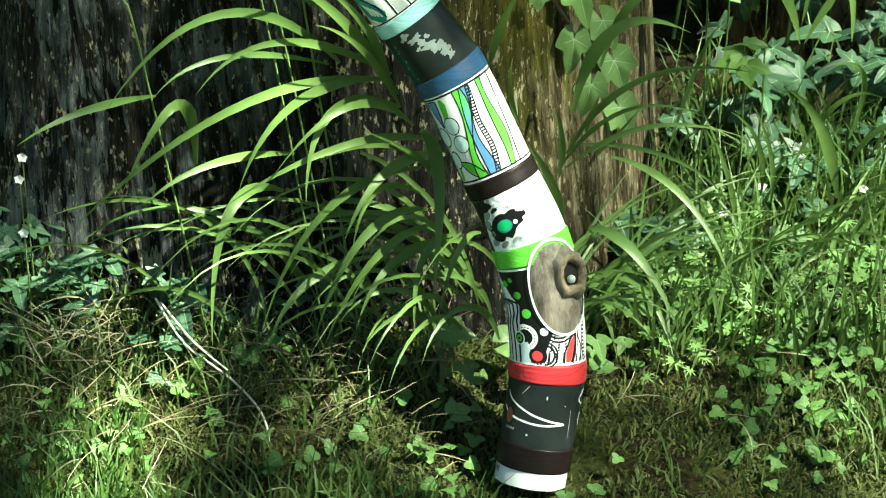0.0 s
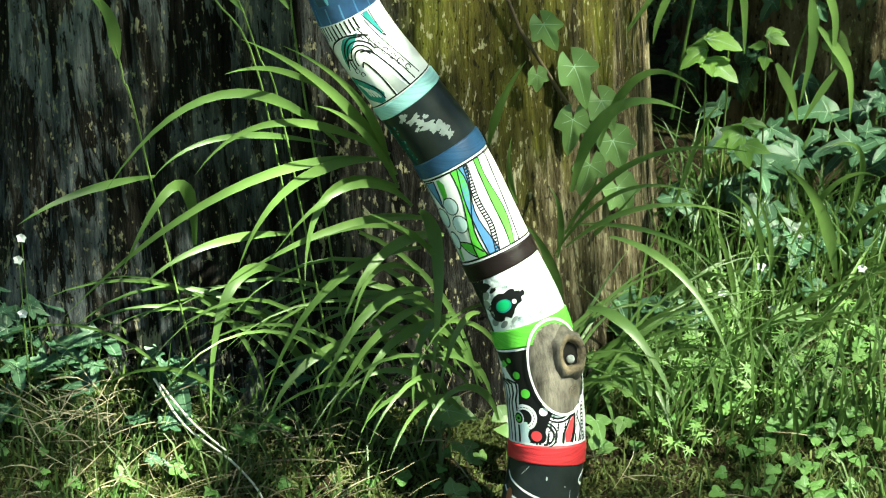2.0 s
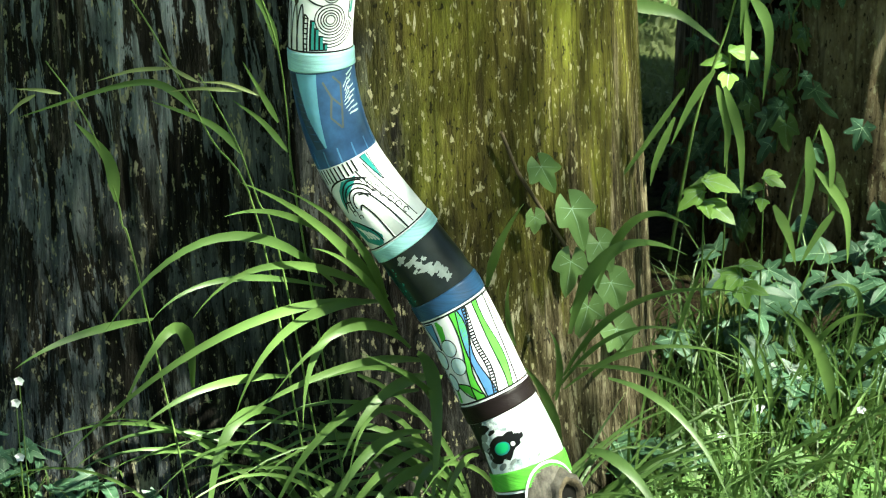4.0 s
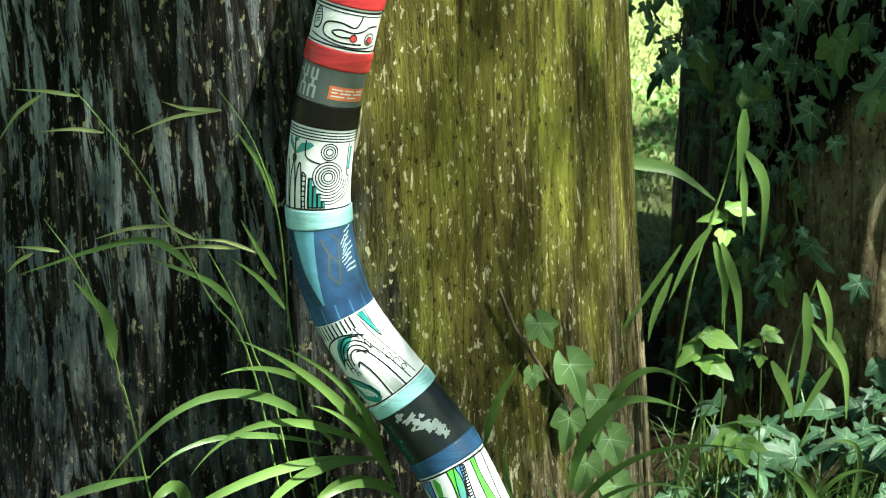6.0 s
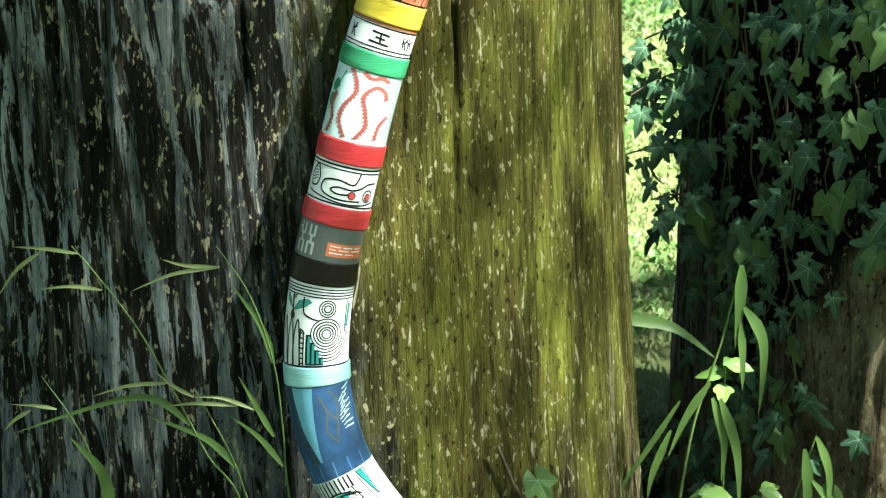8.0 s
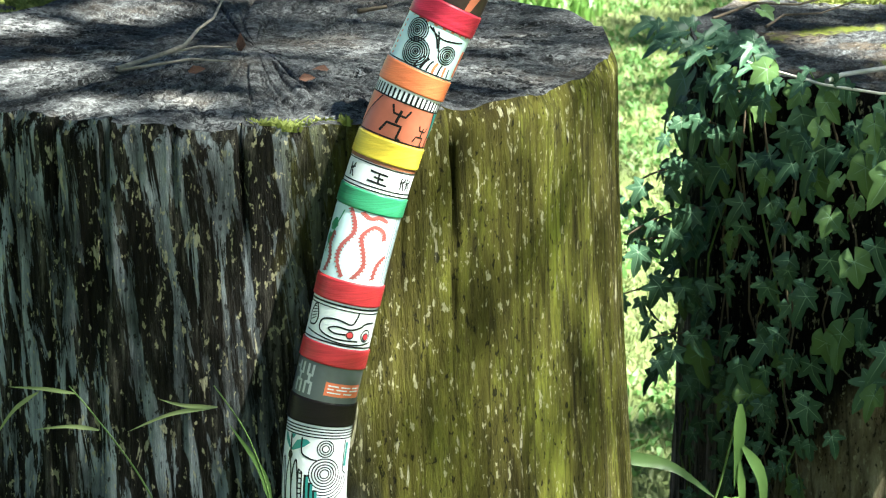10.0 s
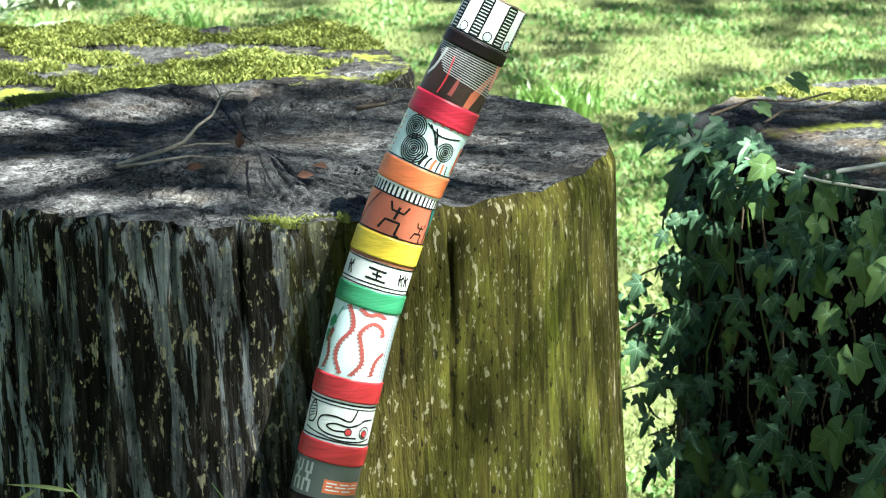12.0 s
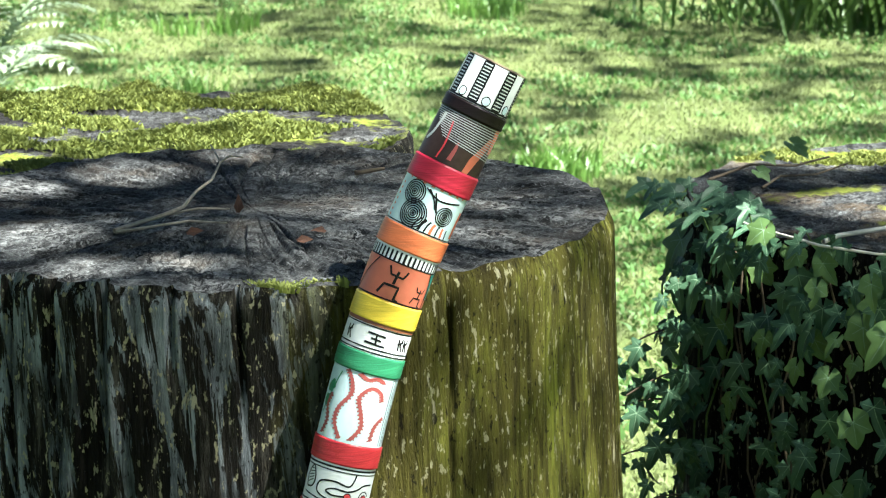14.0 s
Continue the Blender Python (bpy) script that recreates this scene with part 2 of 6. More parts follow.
# ---- ground ----
def ground_z(x, y):
    near = max(0.0, 1 - abs(y - 2.5) / 2.5)
    rise = 0.035 * min(1, max(0, (3.8 - y) / 0.8)) * min(1, max(0, y - 0.6))
    rise += min(1, max(0, (y - 2.08) / 0.2)) * (0.01 + 0.06 * min(1, max(0, (0.12 - x) / 0.25))) * min(1, max(0, (3.6 - y) / 0.8))
    return rise + near * (0.012 * noise.noise((x * 5, y * 5, 0.3)) + 0.006 * noise.noise((x * 17, y * 17, 4.0))) - 0.006


def build_ground():
    xs = np.concatenate([[-400, -120, -40, -15, -6, -3], np.linspace(-1.6, 1.6, 130), [3, 6, 15, 40, 120, 400]])
    ys = np.concatenate([[-300, -60, -15, -4, 0, 1.0], np.linspace(1.5, 4.0, 100), np.linspace(4.3, 16, 30), [22, 35, 60, 120, 400, 1500]])
    verts = [(x, y, ground_z(x, y)) for y in ys for x in xs]
    n = len(xs)
    faces = [(j * n + i, j * n + i + 1, (j + 1) * n + i + 1, (j + 1) * n + i) for j in range(len(ys) - 1) for i in range(n - 1)]
    k = Nodes("earth_moss_and_lawn", 0.95, 0.03)
    n1, n2 = k.noise(9, 6, 0.7), k.noise(120, 5, 0.7)
    soil = k.ramp(n2, (0.3, (0.006, 0.0045, 0.003)), (0.7, (0.034, 0.025, 0.014)))
    moss = k.ramp(n2, (0.3, (0.018, 0.024, 0.006)), (0.7, (0.08, 0.10, 0.024)))
    near = k.mix(k.ramp(n1, (0.48, 0.0), (0.62, 0.8)), soil, moss)
    lawn = k.ramp(k.noise(1.5, 6, 0.7), (0.3, (0.09, 0.125, 0.04)), (0.7, (0.19, 0.22, 0.085)))
    dx, dy = k.axis(0), k.math("SUBTRACT", k.axis(1), 2.5)
    away = k.math("ADD", k.math("MULTIPLY", dx, dx), k.math("MULTIPLY", dy, dy))
    far = k.ramp(k.math("ADD", k.math("MULTIPLY", away, 0.3), k.math("MULTIPLY", k.noise(4, 4), 0.15)), (0.38, 0.0), (0.52, 1.0))
    k.color(k.mix(far, near, lawn))
    k.bump(n2, 0.8, 0.01)
    tagged(new("ground", make_mesh("ground", verts, faces, [k.m])), "mossy earth running into a mown lawn", "ground", kind="structure")


build_ground()


# ---- stumps ----
def stump(name, label, cx, cy, r, h, seed, side, top, flare=0.06, nt=560, nz=130, tilt=(0.0, 0.0), crack_at=(), swell=0.0, groove=None):
    """A sawn tree stump: fluted, split side and a dished, cracked top, in two parts."""
    ob = empty(name, label, "tree stump", "old tree stumps")
    ob.location = (cx, cy, 0)
    th = [2 * math.pi * i / nt for i in range(nt)]
    cracks = list(crack_at)

    def radius(a, z):
        c, s = math.cos(a), math.sin(a)
        f = z / h
        v = r * (1 + 0.035 * noise.noise((c * 1.3, s * 1.3, seed)))
        v += flare * (1 - f) ** 2 * (1 + 0.9 * noise.noise((c * 2.2, s * 2.2, seed + 3)))
        v += 0.0022 * noise.noise((c * r * 22, s * r * 22, z * 2.2 + seed))
        v += swell * (0.15 + 0.85 * (1 - f)) * max(0.0, c) ** 1.5
        even = 1 - 0.65 * min(1, max(0, (c - 0.25) / 0.3)) if swell else 1.0
        g = fbm(c * r * 70, s * r * 70, z * 7.0 + seed, 3)
        v += 0.0030 * g * (0.4 + 0.6 * even)
        t = noise.noise((c * r * 30 + 9, s * r * 30, z * 1.6 + seed))
        if t > 0.32:
            v -= 0.022 * min(t - 0.32, 0.3) * even
        for ca, w, low in cracks:
            d = abs((a - ca - 0.02 * noise.noise((z * 5, ca, 1.0)) + math.pi) % (2 * math.pi) - math.pi)
            if d < w and f > low:
                v -= 0.022 * (1 - d / w) * min(1, (f - low) * 6)
        return v

    def top_z(x, y):
        return h + tilt[0] * x + tilt[1] * y

    verts, faces = [], []
    for j in range(nz + 1):
        f = j / nz
        for a in th:
            z = f * h
            v = radius(a, z)
            if f > 0.985:
                v -= 0.006 * (f - 0.985) / 0.015
            x, y = v * math.cos(a), v * math.sin(a)
            verts.append((x, y, f * (top_z(x, y) + 0.006 * noise.noise((x * 25, y * 25, seed)))))
    for j in range(nz):
        for i in range(nt):
            k = (i + 1) % nt
            faces.append((j * nt + i, j * nt + k, (j + 1) * nt + k, (j + 1) * nt + i))
    part("side", make_mesh("stump_side", verts, faces, [side]), ob, "split weathered side of the stump")
    rim = verts[nz * nt:]
    nr = 72
    tv, tf = [], []
    for q in range(nr + 1):
        s = 1 - q / nr
        for i, a in enumerate(th):
            x, y = rim[i][0] * s, rim[i][1] * s
            if q == 0:
                tv.append(rim[i])
                continue
            z = top_z(x, y) + 0.006 * noise.noise((x * 25, y * 25, seed)) * s ** 6
            z += 0.0024 * fbm(x * 11, y * 11, seed + 7, 4)
            t = abs(noise.noise((math.cos(a) * 7, math.sin(a) * 7, seed + s * 0.8)))
            if t < 0.07:
                z -= 0.006 * (1 - t / 0.07) * min(1, (1 - s) * 4 + 0.25) * min(1, s * 5)
            t = abs(noise.noise((math.cos(a) * 19, math.sin(a) * 19, seed + 5 + s * 2.2)))
            if t < 0.10 and s > 0.25:
                z -= 0.0045 * (1 - t / 0.10) * min(1, (s - 0.25) * 4) * min(1, (1 - s) * 8 + 0.2)
            if groove:
                d = abs(y - groove[2] - 0.012 * noise.noise((x * 16, 3.0, seed))) / groove[3]
                if groove[0] < x < groove[1] and d < 1:
                    z -= 0.016 * (1 - d) * min(1, (x - groove[0]) * 25, (groove[1] - x) * 25) * (0.6 + noise.noise((x * 40, y * 40, 5.0)))
            z += 0.0012 * noise.noise((x * 70, y * 70, seed))
            z += 0.0007 * math.sin(s * r * 420 + 3 * noise.noise((x * 6, y * 6, 2.0)))
            tv.append((x, y, z))
    for q in range(nr):
        for i in range(nt):
            k = (i + 1) % nt
            tf.append((q * nt + i, q * nt + k, (q + 1) * nt + k, (q + 1) * nt + i))
    part("sawn_top", make_mesh("stump_top", tv, tf, [top]), ob, "grey cracked sawn top")
    return ob


stump("tree_stump", "large weathered tree stump, green with algae on one flank", -0.18, 2.635, 0.368, 0.98, 1.7,
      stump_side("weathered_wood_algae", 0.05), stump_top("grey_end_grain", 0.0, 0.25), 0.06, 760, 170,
      (0.0, 0.0), [(-1.0, 0.010, 0.76), (-0.72, 0.010, 0.90), (-1.9, 0.014, 0.80), (-2.2, 0.012, 0.72), (-1.55, 0.010, 0.84), (-1.72, 0.010, 0.88), (-2.05, 0.010, 0.78), (-2.4, 0.012, 0.8)],
      0.030, (0.030, 0.131, -0.120, 0.012))
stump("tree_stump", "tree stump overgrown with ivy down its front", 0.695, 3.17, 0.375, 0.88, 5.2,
      stump_side("shaded_weathered_wood", 0.9, 0.5, 0.1, True), stump_top("brown_end_grain", 0.25, 0.8), 0.015, 420, 90)
stump("tree_stump", "tree stump with a moss-covered top", -0.405, 3.37, 0.385, 0.93, 9.4,
      stump_side("dark_old_wood", 0.9, 0.5, 0.3), stump_top("mossy_end_grain", 0.3, 0.3, 0.9), 0.05, 420, 80)


# ---- the painted didgeridoo ----
def stick_curve():
    zs = (0.0363, 0.0766, 0.1421, 0.2044, 0.2608, 0.3170, 0.4050, 0.4597, 0.5406, 0.6269, 0.7151, 0.7989, 0.9096, 1.0059, 1.0967, 1.1807)
    xs = (0.0835, 0.0900, 0.1005, 0.0960, 0.0820, 0.0540, 0.0095, -0.0300, -0.0870, -0.1085, -0.1030, -0.0840, -0.0555, -0.0215, 0.0215, 0.0645)
    # the lower part leans well back, the upper part stands nearly upright
    pts = [Vector((x, 2.005 + 0.40 * z - 0.26 * 0.06 * math.log1p(math.exp((z - 0.45) / 0.06)), z)) for x, z in zip(xs, zs)]
    out = []
    for i in range(len(pts) - 1):
        p0, p1, p2, p3 = pts[max(i - 1, 0)], pts[i], pts[i + 1], pts[min(i + 2, len(pts) - 1)]
        for q in range(24):
            t = q / 24
            out.append(0.5 * (2 * p1 + (p2 - p0) * t + (2 * p0 - 5 * p1 + 4 * p2 - p3) * t * t + (3 * p1 - p0 - 3 * p2 + p3) * t ** 3))
    out.append(pts[-1])
    for _ in range(8):
        out = [out[0]] + [(out[i - 1] + out[i] * 2 + out[i + 1]) / 4 for i in range(1, len(out) - 1)] + [out[-1]]
    return out


CURVE = stick_curve()
SLEN = np.concatenate([[0], np.cumsum([(b - a).length for a, b in zip(CURVE[:-1], CURVE[1:])])])
CZ = np.array([p.z for p in CURVE])
CX, CY = np.array([p.x for p in CURVE]), np.array([p.y for p in CURVE])
RAD_S, RAD = (0.0, 0.05, 0.13, 0.22, 0.30, 0.45, 0.60, 0.80, 1.0, 1.15, 1.29), (0.0345, 0.036, 0.0365, 0.0375, 0.0350, 0.0340, 0.0300, 0.0298, 0.0300, 0.0300, 0.0278)


def s_of_z(z):
    return float(np.interp(z, CZ, SLEN))


def on_stick(deg, s, lift=0.0):
    """The point of the stick's surface at an angle from its front (to the right) and a length from its foot."""
    def at(v):
        return Vector((np.interp(v, SLEN, CX), np.interp(v, SLEN, CY), np.interp(v, SLEN, CZ)))
    p = at(s)
    t = (at(min(s + 0.012, SLEN[-1])) - at(max(s - 0.012, 0))).normalized()
    right = Vector((0, 1, 0)).cross(t).normalized()
    front = right.cross(t)
    r = float(np.interp(s, RAD_S, RAD)) + lift
    a = radians(deg)
    return p + (front * math.cos(a) + right * math.sin(a)) * r


stick = empty("didgeridoo", "painted wooden didgeridoo with coloured thread bands, leaning on a stump", "didgeridoo")


class Section:
    """One stretch of the stick between two heights; its motifs lie on it."""

    def __init__(self, name, z0, z1, mat, label="", bound=False):
        self.s0, self.s1 = s_of_z(z0), s_of_z(z1)
        self.lift = 0.0012 if bound else 0.0
        n = max(3, int((self.s1 - self.s0) / (0.0011 if bound else 0.004)))
        v, f, around = [], [], 64
        for j in range(n + 1):
            s = self.s0 + (self.s1 - self.s0) * j / n
            lift = self.lift + (0.00025 * (1 if j % 2 else -1) + 0.0002 * noise.noise((s * 300, 1, 1)) if bound else 0)
            if bound and j in (0, n):
                lift = -0.0005
            v += [on_stick(360 * i / around, s, lift) for i in range(around)]
        for j in range(n):
            for i in range(around):
                k = (i + 1) % around
                f.append((j * around + i, j * around + k, (j + 1) * around + k, (j + 1) * around + i))
        self.ob = part(name, make_mesh(name, v, f, [M[mat]]), stick, label)

    def h(self, f):
        return self.s0 + (self.s1 - self.s0) * f

    def line(self, pts, mm, mat, name="painted_line", closed=False, steps=6, lift=0.0003):
        """A brush line through (degrees, share of the height) points."""
        pts = list(pts) + ([pts[0]] if closed else [])
        q = [(a, self.h(f)) for a, f in pts]
        d = []
        for i in range(len(q) - 1):
            for t in range(steps):
                d.append((q[i][0] + (q[i + 1][0] - q[i][0]) * t / steps, q[i][1] + (q[i + 1][1] - q[i][1]) * t / steps))
        d.append(q[-1])
        v, f = [], []
        r = float(np.interp(self.s0, RAD_S, RAD))
        for i, (a, s) in enumerate(d):
            (a0, s0), (a1, s1) = d[max(i - 1, 0)], d[min(i + 1, len(d) - 1)]
            da, ds = radians(a1 - a0) * r, s1 - s0
            ln = math.hypot(da, ds) or 1
            w = mm * 0.00066 * (1 + 0.18 * noise.noise((a * 0.11, s * 90, 2)))
            for sg in (-1, 1):
                v.append(on_stick(a + sg * math.degrees(-ds / ln * w / r), s + sg * da / ln * w, self.lift + lift))
        f = [(2 * i, 2 * i + 1, 2 * i + 3, 2 * i + 2) for i in range(len(d) - 1)]
        return part(name, make_mesh(name, v, f, [M[mat]]), self.ob)

    def patch(self, rows, mat, name="painted_field", lift=0.00015):
        """A painted field: rows of (share of the height, degrees from, degrees to)."""
        v, f, n = [], [], 8
        dense = []
        for (h0, a0, b0), (h1, a1, b1) in zip(rows[:-1], rows[1:]):
            dense += [(h0 + (h1 - h0) * t / 5, a0 + (a1 - a0) * t / 5, b0 + (b1 - b0) * t / 5) for t in range(5)]
        dense.append(rows[-1])
        for h, a, b in dense:
            v += [on_stick(a + (b - a) * i / n, self.h(h), self.lift + lift) for i in range(n + 1)]
        for j in range(len(dense) - 1):
            for i in range(n):
                k = j * (n + 1) + i
                f.append((k, k + 1, k + n + 2, k + n + 1))
        return part(name, make_mesh(name, v, f, [M[mat]]), self.ob)

    def disc(self, deg, f0, mm, mat, name="painted_dot", squash=1.0, lift=0.0004, turn=0.0, rag=0.0):
        r = float(np.interp(self.s0, RAD_S, RAD))
        v = [on_stick(deg, self.h(f0), self.lift + lift)]
        f, n = [], 22
        for ring in (0.5, 1.0):
            for i in range(n):
                a = 2 * math.pi * i / n
                w = ring * (1 + rag * noise.noise((math.cos(a) * 1.8, math.sin(a) * 1.8, deg * 0.7 + f0 * 9)))
                x, y = math.cos(a) * mm * 0.0005 * w, math.sin(a) * mm * 0.0005 * squash * w
                x, y = x * math.cos(turn) - y * math.sin(turn), x * math.sin(turn) + y * math.cos(turn)
                v.append(on_stick(deg + math.degrees(x / r), self.h(f0) + y, self.lift + lift))
        for i in range(n):
            k = (i + 1) % n
            f += [(0, 1 + i, 1 + k), (1 + i, 1 + n + i, 1 + n + k, 1 + k)]
        return part(name, make_mesh(name, v, f, [M[mat]]), self.ob)

    def ring(self, deg, f0, mm, width, mat, squash=1.0, arc=(0, 360), name="painted_ring"):
        r = float(np.interp(self.s0, RAD_S, RAD))
        pts = []
        n = max(8, int((arc[1] - arc[0]) / 15))
        for i in range(n + 1):
            a = radians(arc[0] + (arc[1] - arc[0]) * i / n)
            pts.append((deg + math.degrees(math.cos(a) * mm * 0.0005 / r), f0 + math.sin(a) * mm * 0.0005 * squash / (self.s1 - self.s0)))
        return self.line(pts, width, mat, name, steps=2)

    def hoop(self, f0, mm, mat):
        return self.line([(a, f0) for a in range(-110, 111, 10)], mm, mat, "painted_hoop", steps=2)


SECTIONS = {}
for key, nm, z0, z1, mat, bound, lab in (
        ("foot", "foot_band", 0.0388, 0.0537, "white", False, "white painted foot"),
        ("brown", "thread_band", 0.0537, 0.0764, "t_black", True, "black-brown thread band"),
        ("zigzag", "painted_section", 0.0764, 0.1339, "slate", False, "dark slate section with white zigzag line"),
        ("red1", "thread_band", 0.1339, 0.1513, "t_red", True, "red thread band"),
        ("maze", "painted_section", 0.1513, 0.2425, "black", False, "black and white patterned section"),
        ("green1", "thread_band", 0.2425, 0.2606, "t_green", True, "bright green thread band"),
        ("eye", "painted_section", 0.2606, 0.3078, "pale", False, "cloudy white section with a green eye shape"),
        ("black1", "thread_band", 0.3078, 0.3228, "t_black", True, "black thread band"),
        ("vines", "painted_section", 0.3228, 0.4015, "white", False, "white section with green and blue wavy stripes"),
        ("blue1", "thread_band", 0.4015, 0.4161, "t_blue", True, "dark blue thread band"),
        ("night", "painted_section", 0.4161, 0.4590, "slate", False, "black section with pale patches"),
        ("cyan1", "thread_band", 0.4590, 0.4703, "t_cyan", True, "pale cyan thread band"),
        ("waves", "painted_section", 0.4703, 0.5408, "white", False, "white section with teal and black drawing"),
        ("ocean", "painted_section", 0.5408, 0.6240, "deep", False, "blue section with light blue wedge"),
        ("cyan2", "thread_band", 0.6240, 0.6420, "t_cyan", True, "pale cyan thread band"),
        ("plant", "painted_section", 0.6420, 0.7173, "white", False, "white section with rings and a teal plant"),
        ("black2", "thread_band", 0.7173, 0.7395, "t_black", True, "black thread band"),
        ("glyph", "painted_section", 0.7395, 0.7714, "midgrey", False, "grey section with pale glyphs and a red field"),
        ("red2", "thread_band", 0.7714, 0.7892, "t_red", True, "red thread band"),
        ("face", "painted_section", 0.7892, 0.8274, "white", False, "white section with black curves and red dots"),
        ("red3", "thread_band", 0.8274, 0.8474, "t_red", True, "red thread band"),
        ("squiggle", "painted_section", 0.8474, 0.9094, "pale", False, "pale section with dull red wavy lines"),
        ("green2", "thread_band", 0.9094, 0.9269, "t_dgreen", True, "dark green thread band"),
        ("signs", "painted_section", 0.9269, 0.9532, "white", False, "white section with black signs"),
        ("yellow", "thread_band", 0.9532, 0.9734, "t_yellow", True, "yellow thread band"),
        ("dance", "painted_section", 0.9734, 1.0059, "rust", False, "rust red section with dark stroke shapes"),
        ("hatch", "painted_section", 1.0059, 1.0163, "white", False, "white strip with black ticks"),
        ("orange", "thread_band", 1.0163, 1.0349, "t_orange", True, "orange thread band"),
        ("circles", "painted_section", 1.0349, 1.0733, "pale", False, "pale section with concentric black rings"),
        ("red4", "thread_band", 1.0733, 1.0926, "t_crimson", True, "crimson thread band"),
        ("ember", "painted_section", 1.0926, 1.1340, "maroon", False, "dark section with pale thread lines and orange flame"),
        ("black3", "thread_band", 1.1340, 1.1452, "t_black", True, "black thread band"),
        ("mouth", "painted_section", 1.1452, 1.1801, "white", False, "white mouth end with black ladders")):
    SECTIONS[key] = Section(nm, z0, z1, mat, lab, bound)
# ---- painted motifs on the stick ----
def smooth_path(pts, n=6):
    """A rounded path through a few (degrees, height) points."""
    out = []
    for i in range(len(pts) - 1):
        p0, p1, p2, p3 = pts[max(i - 1, 0)], pts[i], pts[i + 1], pts[min(i + 2, len(pts) - 1)]
        for q in range(n):
            t = q / n
            out.append(tuple(0.5 * (2 * b + (c - a) * t + (2 * a - 5 * b + 4 * c - d) * t * t + (3 * b - a - 3 * c + d) * t ** 3)
                             for a, b, c, d in zip(p0, p1, p2, p3)))
    return out + [pts[-1]]


def ladder(sec, path, mm, mat="black", rung=1.1, gap=3.2, rail=0.9):
    """Two rails with rungs between them."""
    p = smooth_path(path)
    r = float(np.interp(sec.s0, RAD_S, RAD))
    half = math.degrees(mm * 0.0005 / r)
    for sg in (-1, 1):
        sec.line([(a + sg * half, f) for a, f in p], rail, mat, "painted_rail", steps=2)
    total = abs(p[-1][1] - p[0][1]) * (sec.s1 - sec.s0) * 1000
    n = max(2, int(total / gap))
    for i in range(n + 1):
        f = p[0][1] + (p[-1][1] - p[0][1]) * i / n
        a = float(np.interp(f, [q[1] for q in p], [q[0] for q in p]))
        sec.line([(a - half, f), (a + half, f)], rung, mat, "painted_rung", steps=2)


def stripe(sec, lo, hi, mat, wob=5, wide=9, edge="black"):
    """A wavy stripe from the bottom to the top of a section, with dark edges."""
    rows = []
    for i in range(11):
        f = i / 10
        a = lo + (hi - lo) * f + wob * math.sin(f * 5.2 + lo)
        w = wide * (1 + 0.3 * math.sin(f * 7 + hi))
        rows.append((f * 0.94 + 0.03, a - w / 2, a + w / 2))
    sec.patch(rows, mat, "painted_stripe")
    for c in (1, 2):
        sec.line([(r[c], r[0]) for r in rows], 0.9, edge, steps=3)


S = SECTIONS
# dark slate with the white zigzag
z = S["zigzag"]
z.line(smooth_path([(-74, 0.78), (-62, 0.66), (-30, 0.53), (0, 0.46), (31, 0.42)]), 1.5, "white")
z.line(smooth_path([(31, 0.42), (0, 0.37), (-30, 0.37), (-62, 0.42), (-80, 0.52)]), 1.5, "white")
z.line(smooth_path([(78, 0.92), (62, 0.84), (60, 0.76), (74, 0.70)]), 1.5, "white")
z.line(smooth_path([(74, 0.58), (67, 0.48), (76, 0.38)]), 1.3, "white")
z.disc(-62, 0.40, 9, "brown", squash=1.7)
z.disc(-2, 0.80, 1.6, "grey", squash=2.4)
z.disc(-24, 0.18, 2.2, "grey")
z.disc(28, 0.70, 1.0, "grey")
for i in range(5):
    z.line([(-66 + i * 4, 0.20), (-64 + i * 4, 0.235)], 0.8, "grey")
z.line([(40, 0.65), (44, 0.2)], 0.35, "grey", "scratch")
z.line([(-30, 0.95), (-42, 0.80)], 0.35, "grey", "scratch")
f0 = S["foot"]
for i in range(4):
    f0.line([(-86 + i * 5, 0.55), (-84 + i * 5, 0.95)], 1.0, "black")

# black and white maze with green and red dots
m = S["maze"]
m.patch([(0.02, -95, -42), (0.3, -95, -46), (0.45, -95, -40), (0.62, -95, -36), (0.70, -95, -48), (0.84, -95, -62), (0.95, -95, -80)], "white")
for i in range(5):
    o = i * 10
    m.line([(-86 + o, 0.02), (-86 + o, 0.34 + i * 0.03), (-76 + o * 0.9, 0.44 + i * 0.03), (-76 + o * 0.9, 0.60 + i * 0.01), (-92 + o * 0.8, 0.68), (-92 + o * 0.8, 0.92 - i * 0.06)], 1.7, "black")
m.patch([(0.02, -8, 88), (0.16, -2, 88), (0.30, 8, 88), (0.42, 30, 88)], "white")
m.patch([(0.02, -46, -28), (0.12, -48, -26), (0.24, -44, -30)], "pale")
m.ring(-34, 0.29, 24, 2.0, "white", arc=(-70, 120))
m.ring(-34, 0.29, 18, 1.4, "white", arc=(-80, 140))
for i in range(12):
    a = radians(-70 + i * 18)
    m.line([(-34 + 14 * math.cos(a), 0.29 + 0.085 * math.sin(a)), (-34 + 19 * math.cos(a), 0.29 + 0.112 * math.sin(a))], 1.0, "white", "painted_tick", steps=2)
m.disc(-44, 0.28, 12, "white", squash=1.2)
m.disc(-44, 0.28, 9.5, "black", squash=1.2, lift=0.0006)
m.disc(-44, 0.28, 6.5, "green", squash=1.2, lift=0.0008)
m.disc(-44, 0.28, 3.0, "black", lift=0.0010)
for a, f, d in ((-44, 0.88, 5.5), (-36, 0.72, 8.0), (-26, 0.53, 9.5)):
    m.disc(a, f, d, "green")
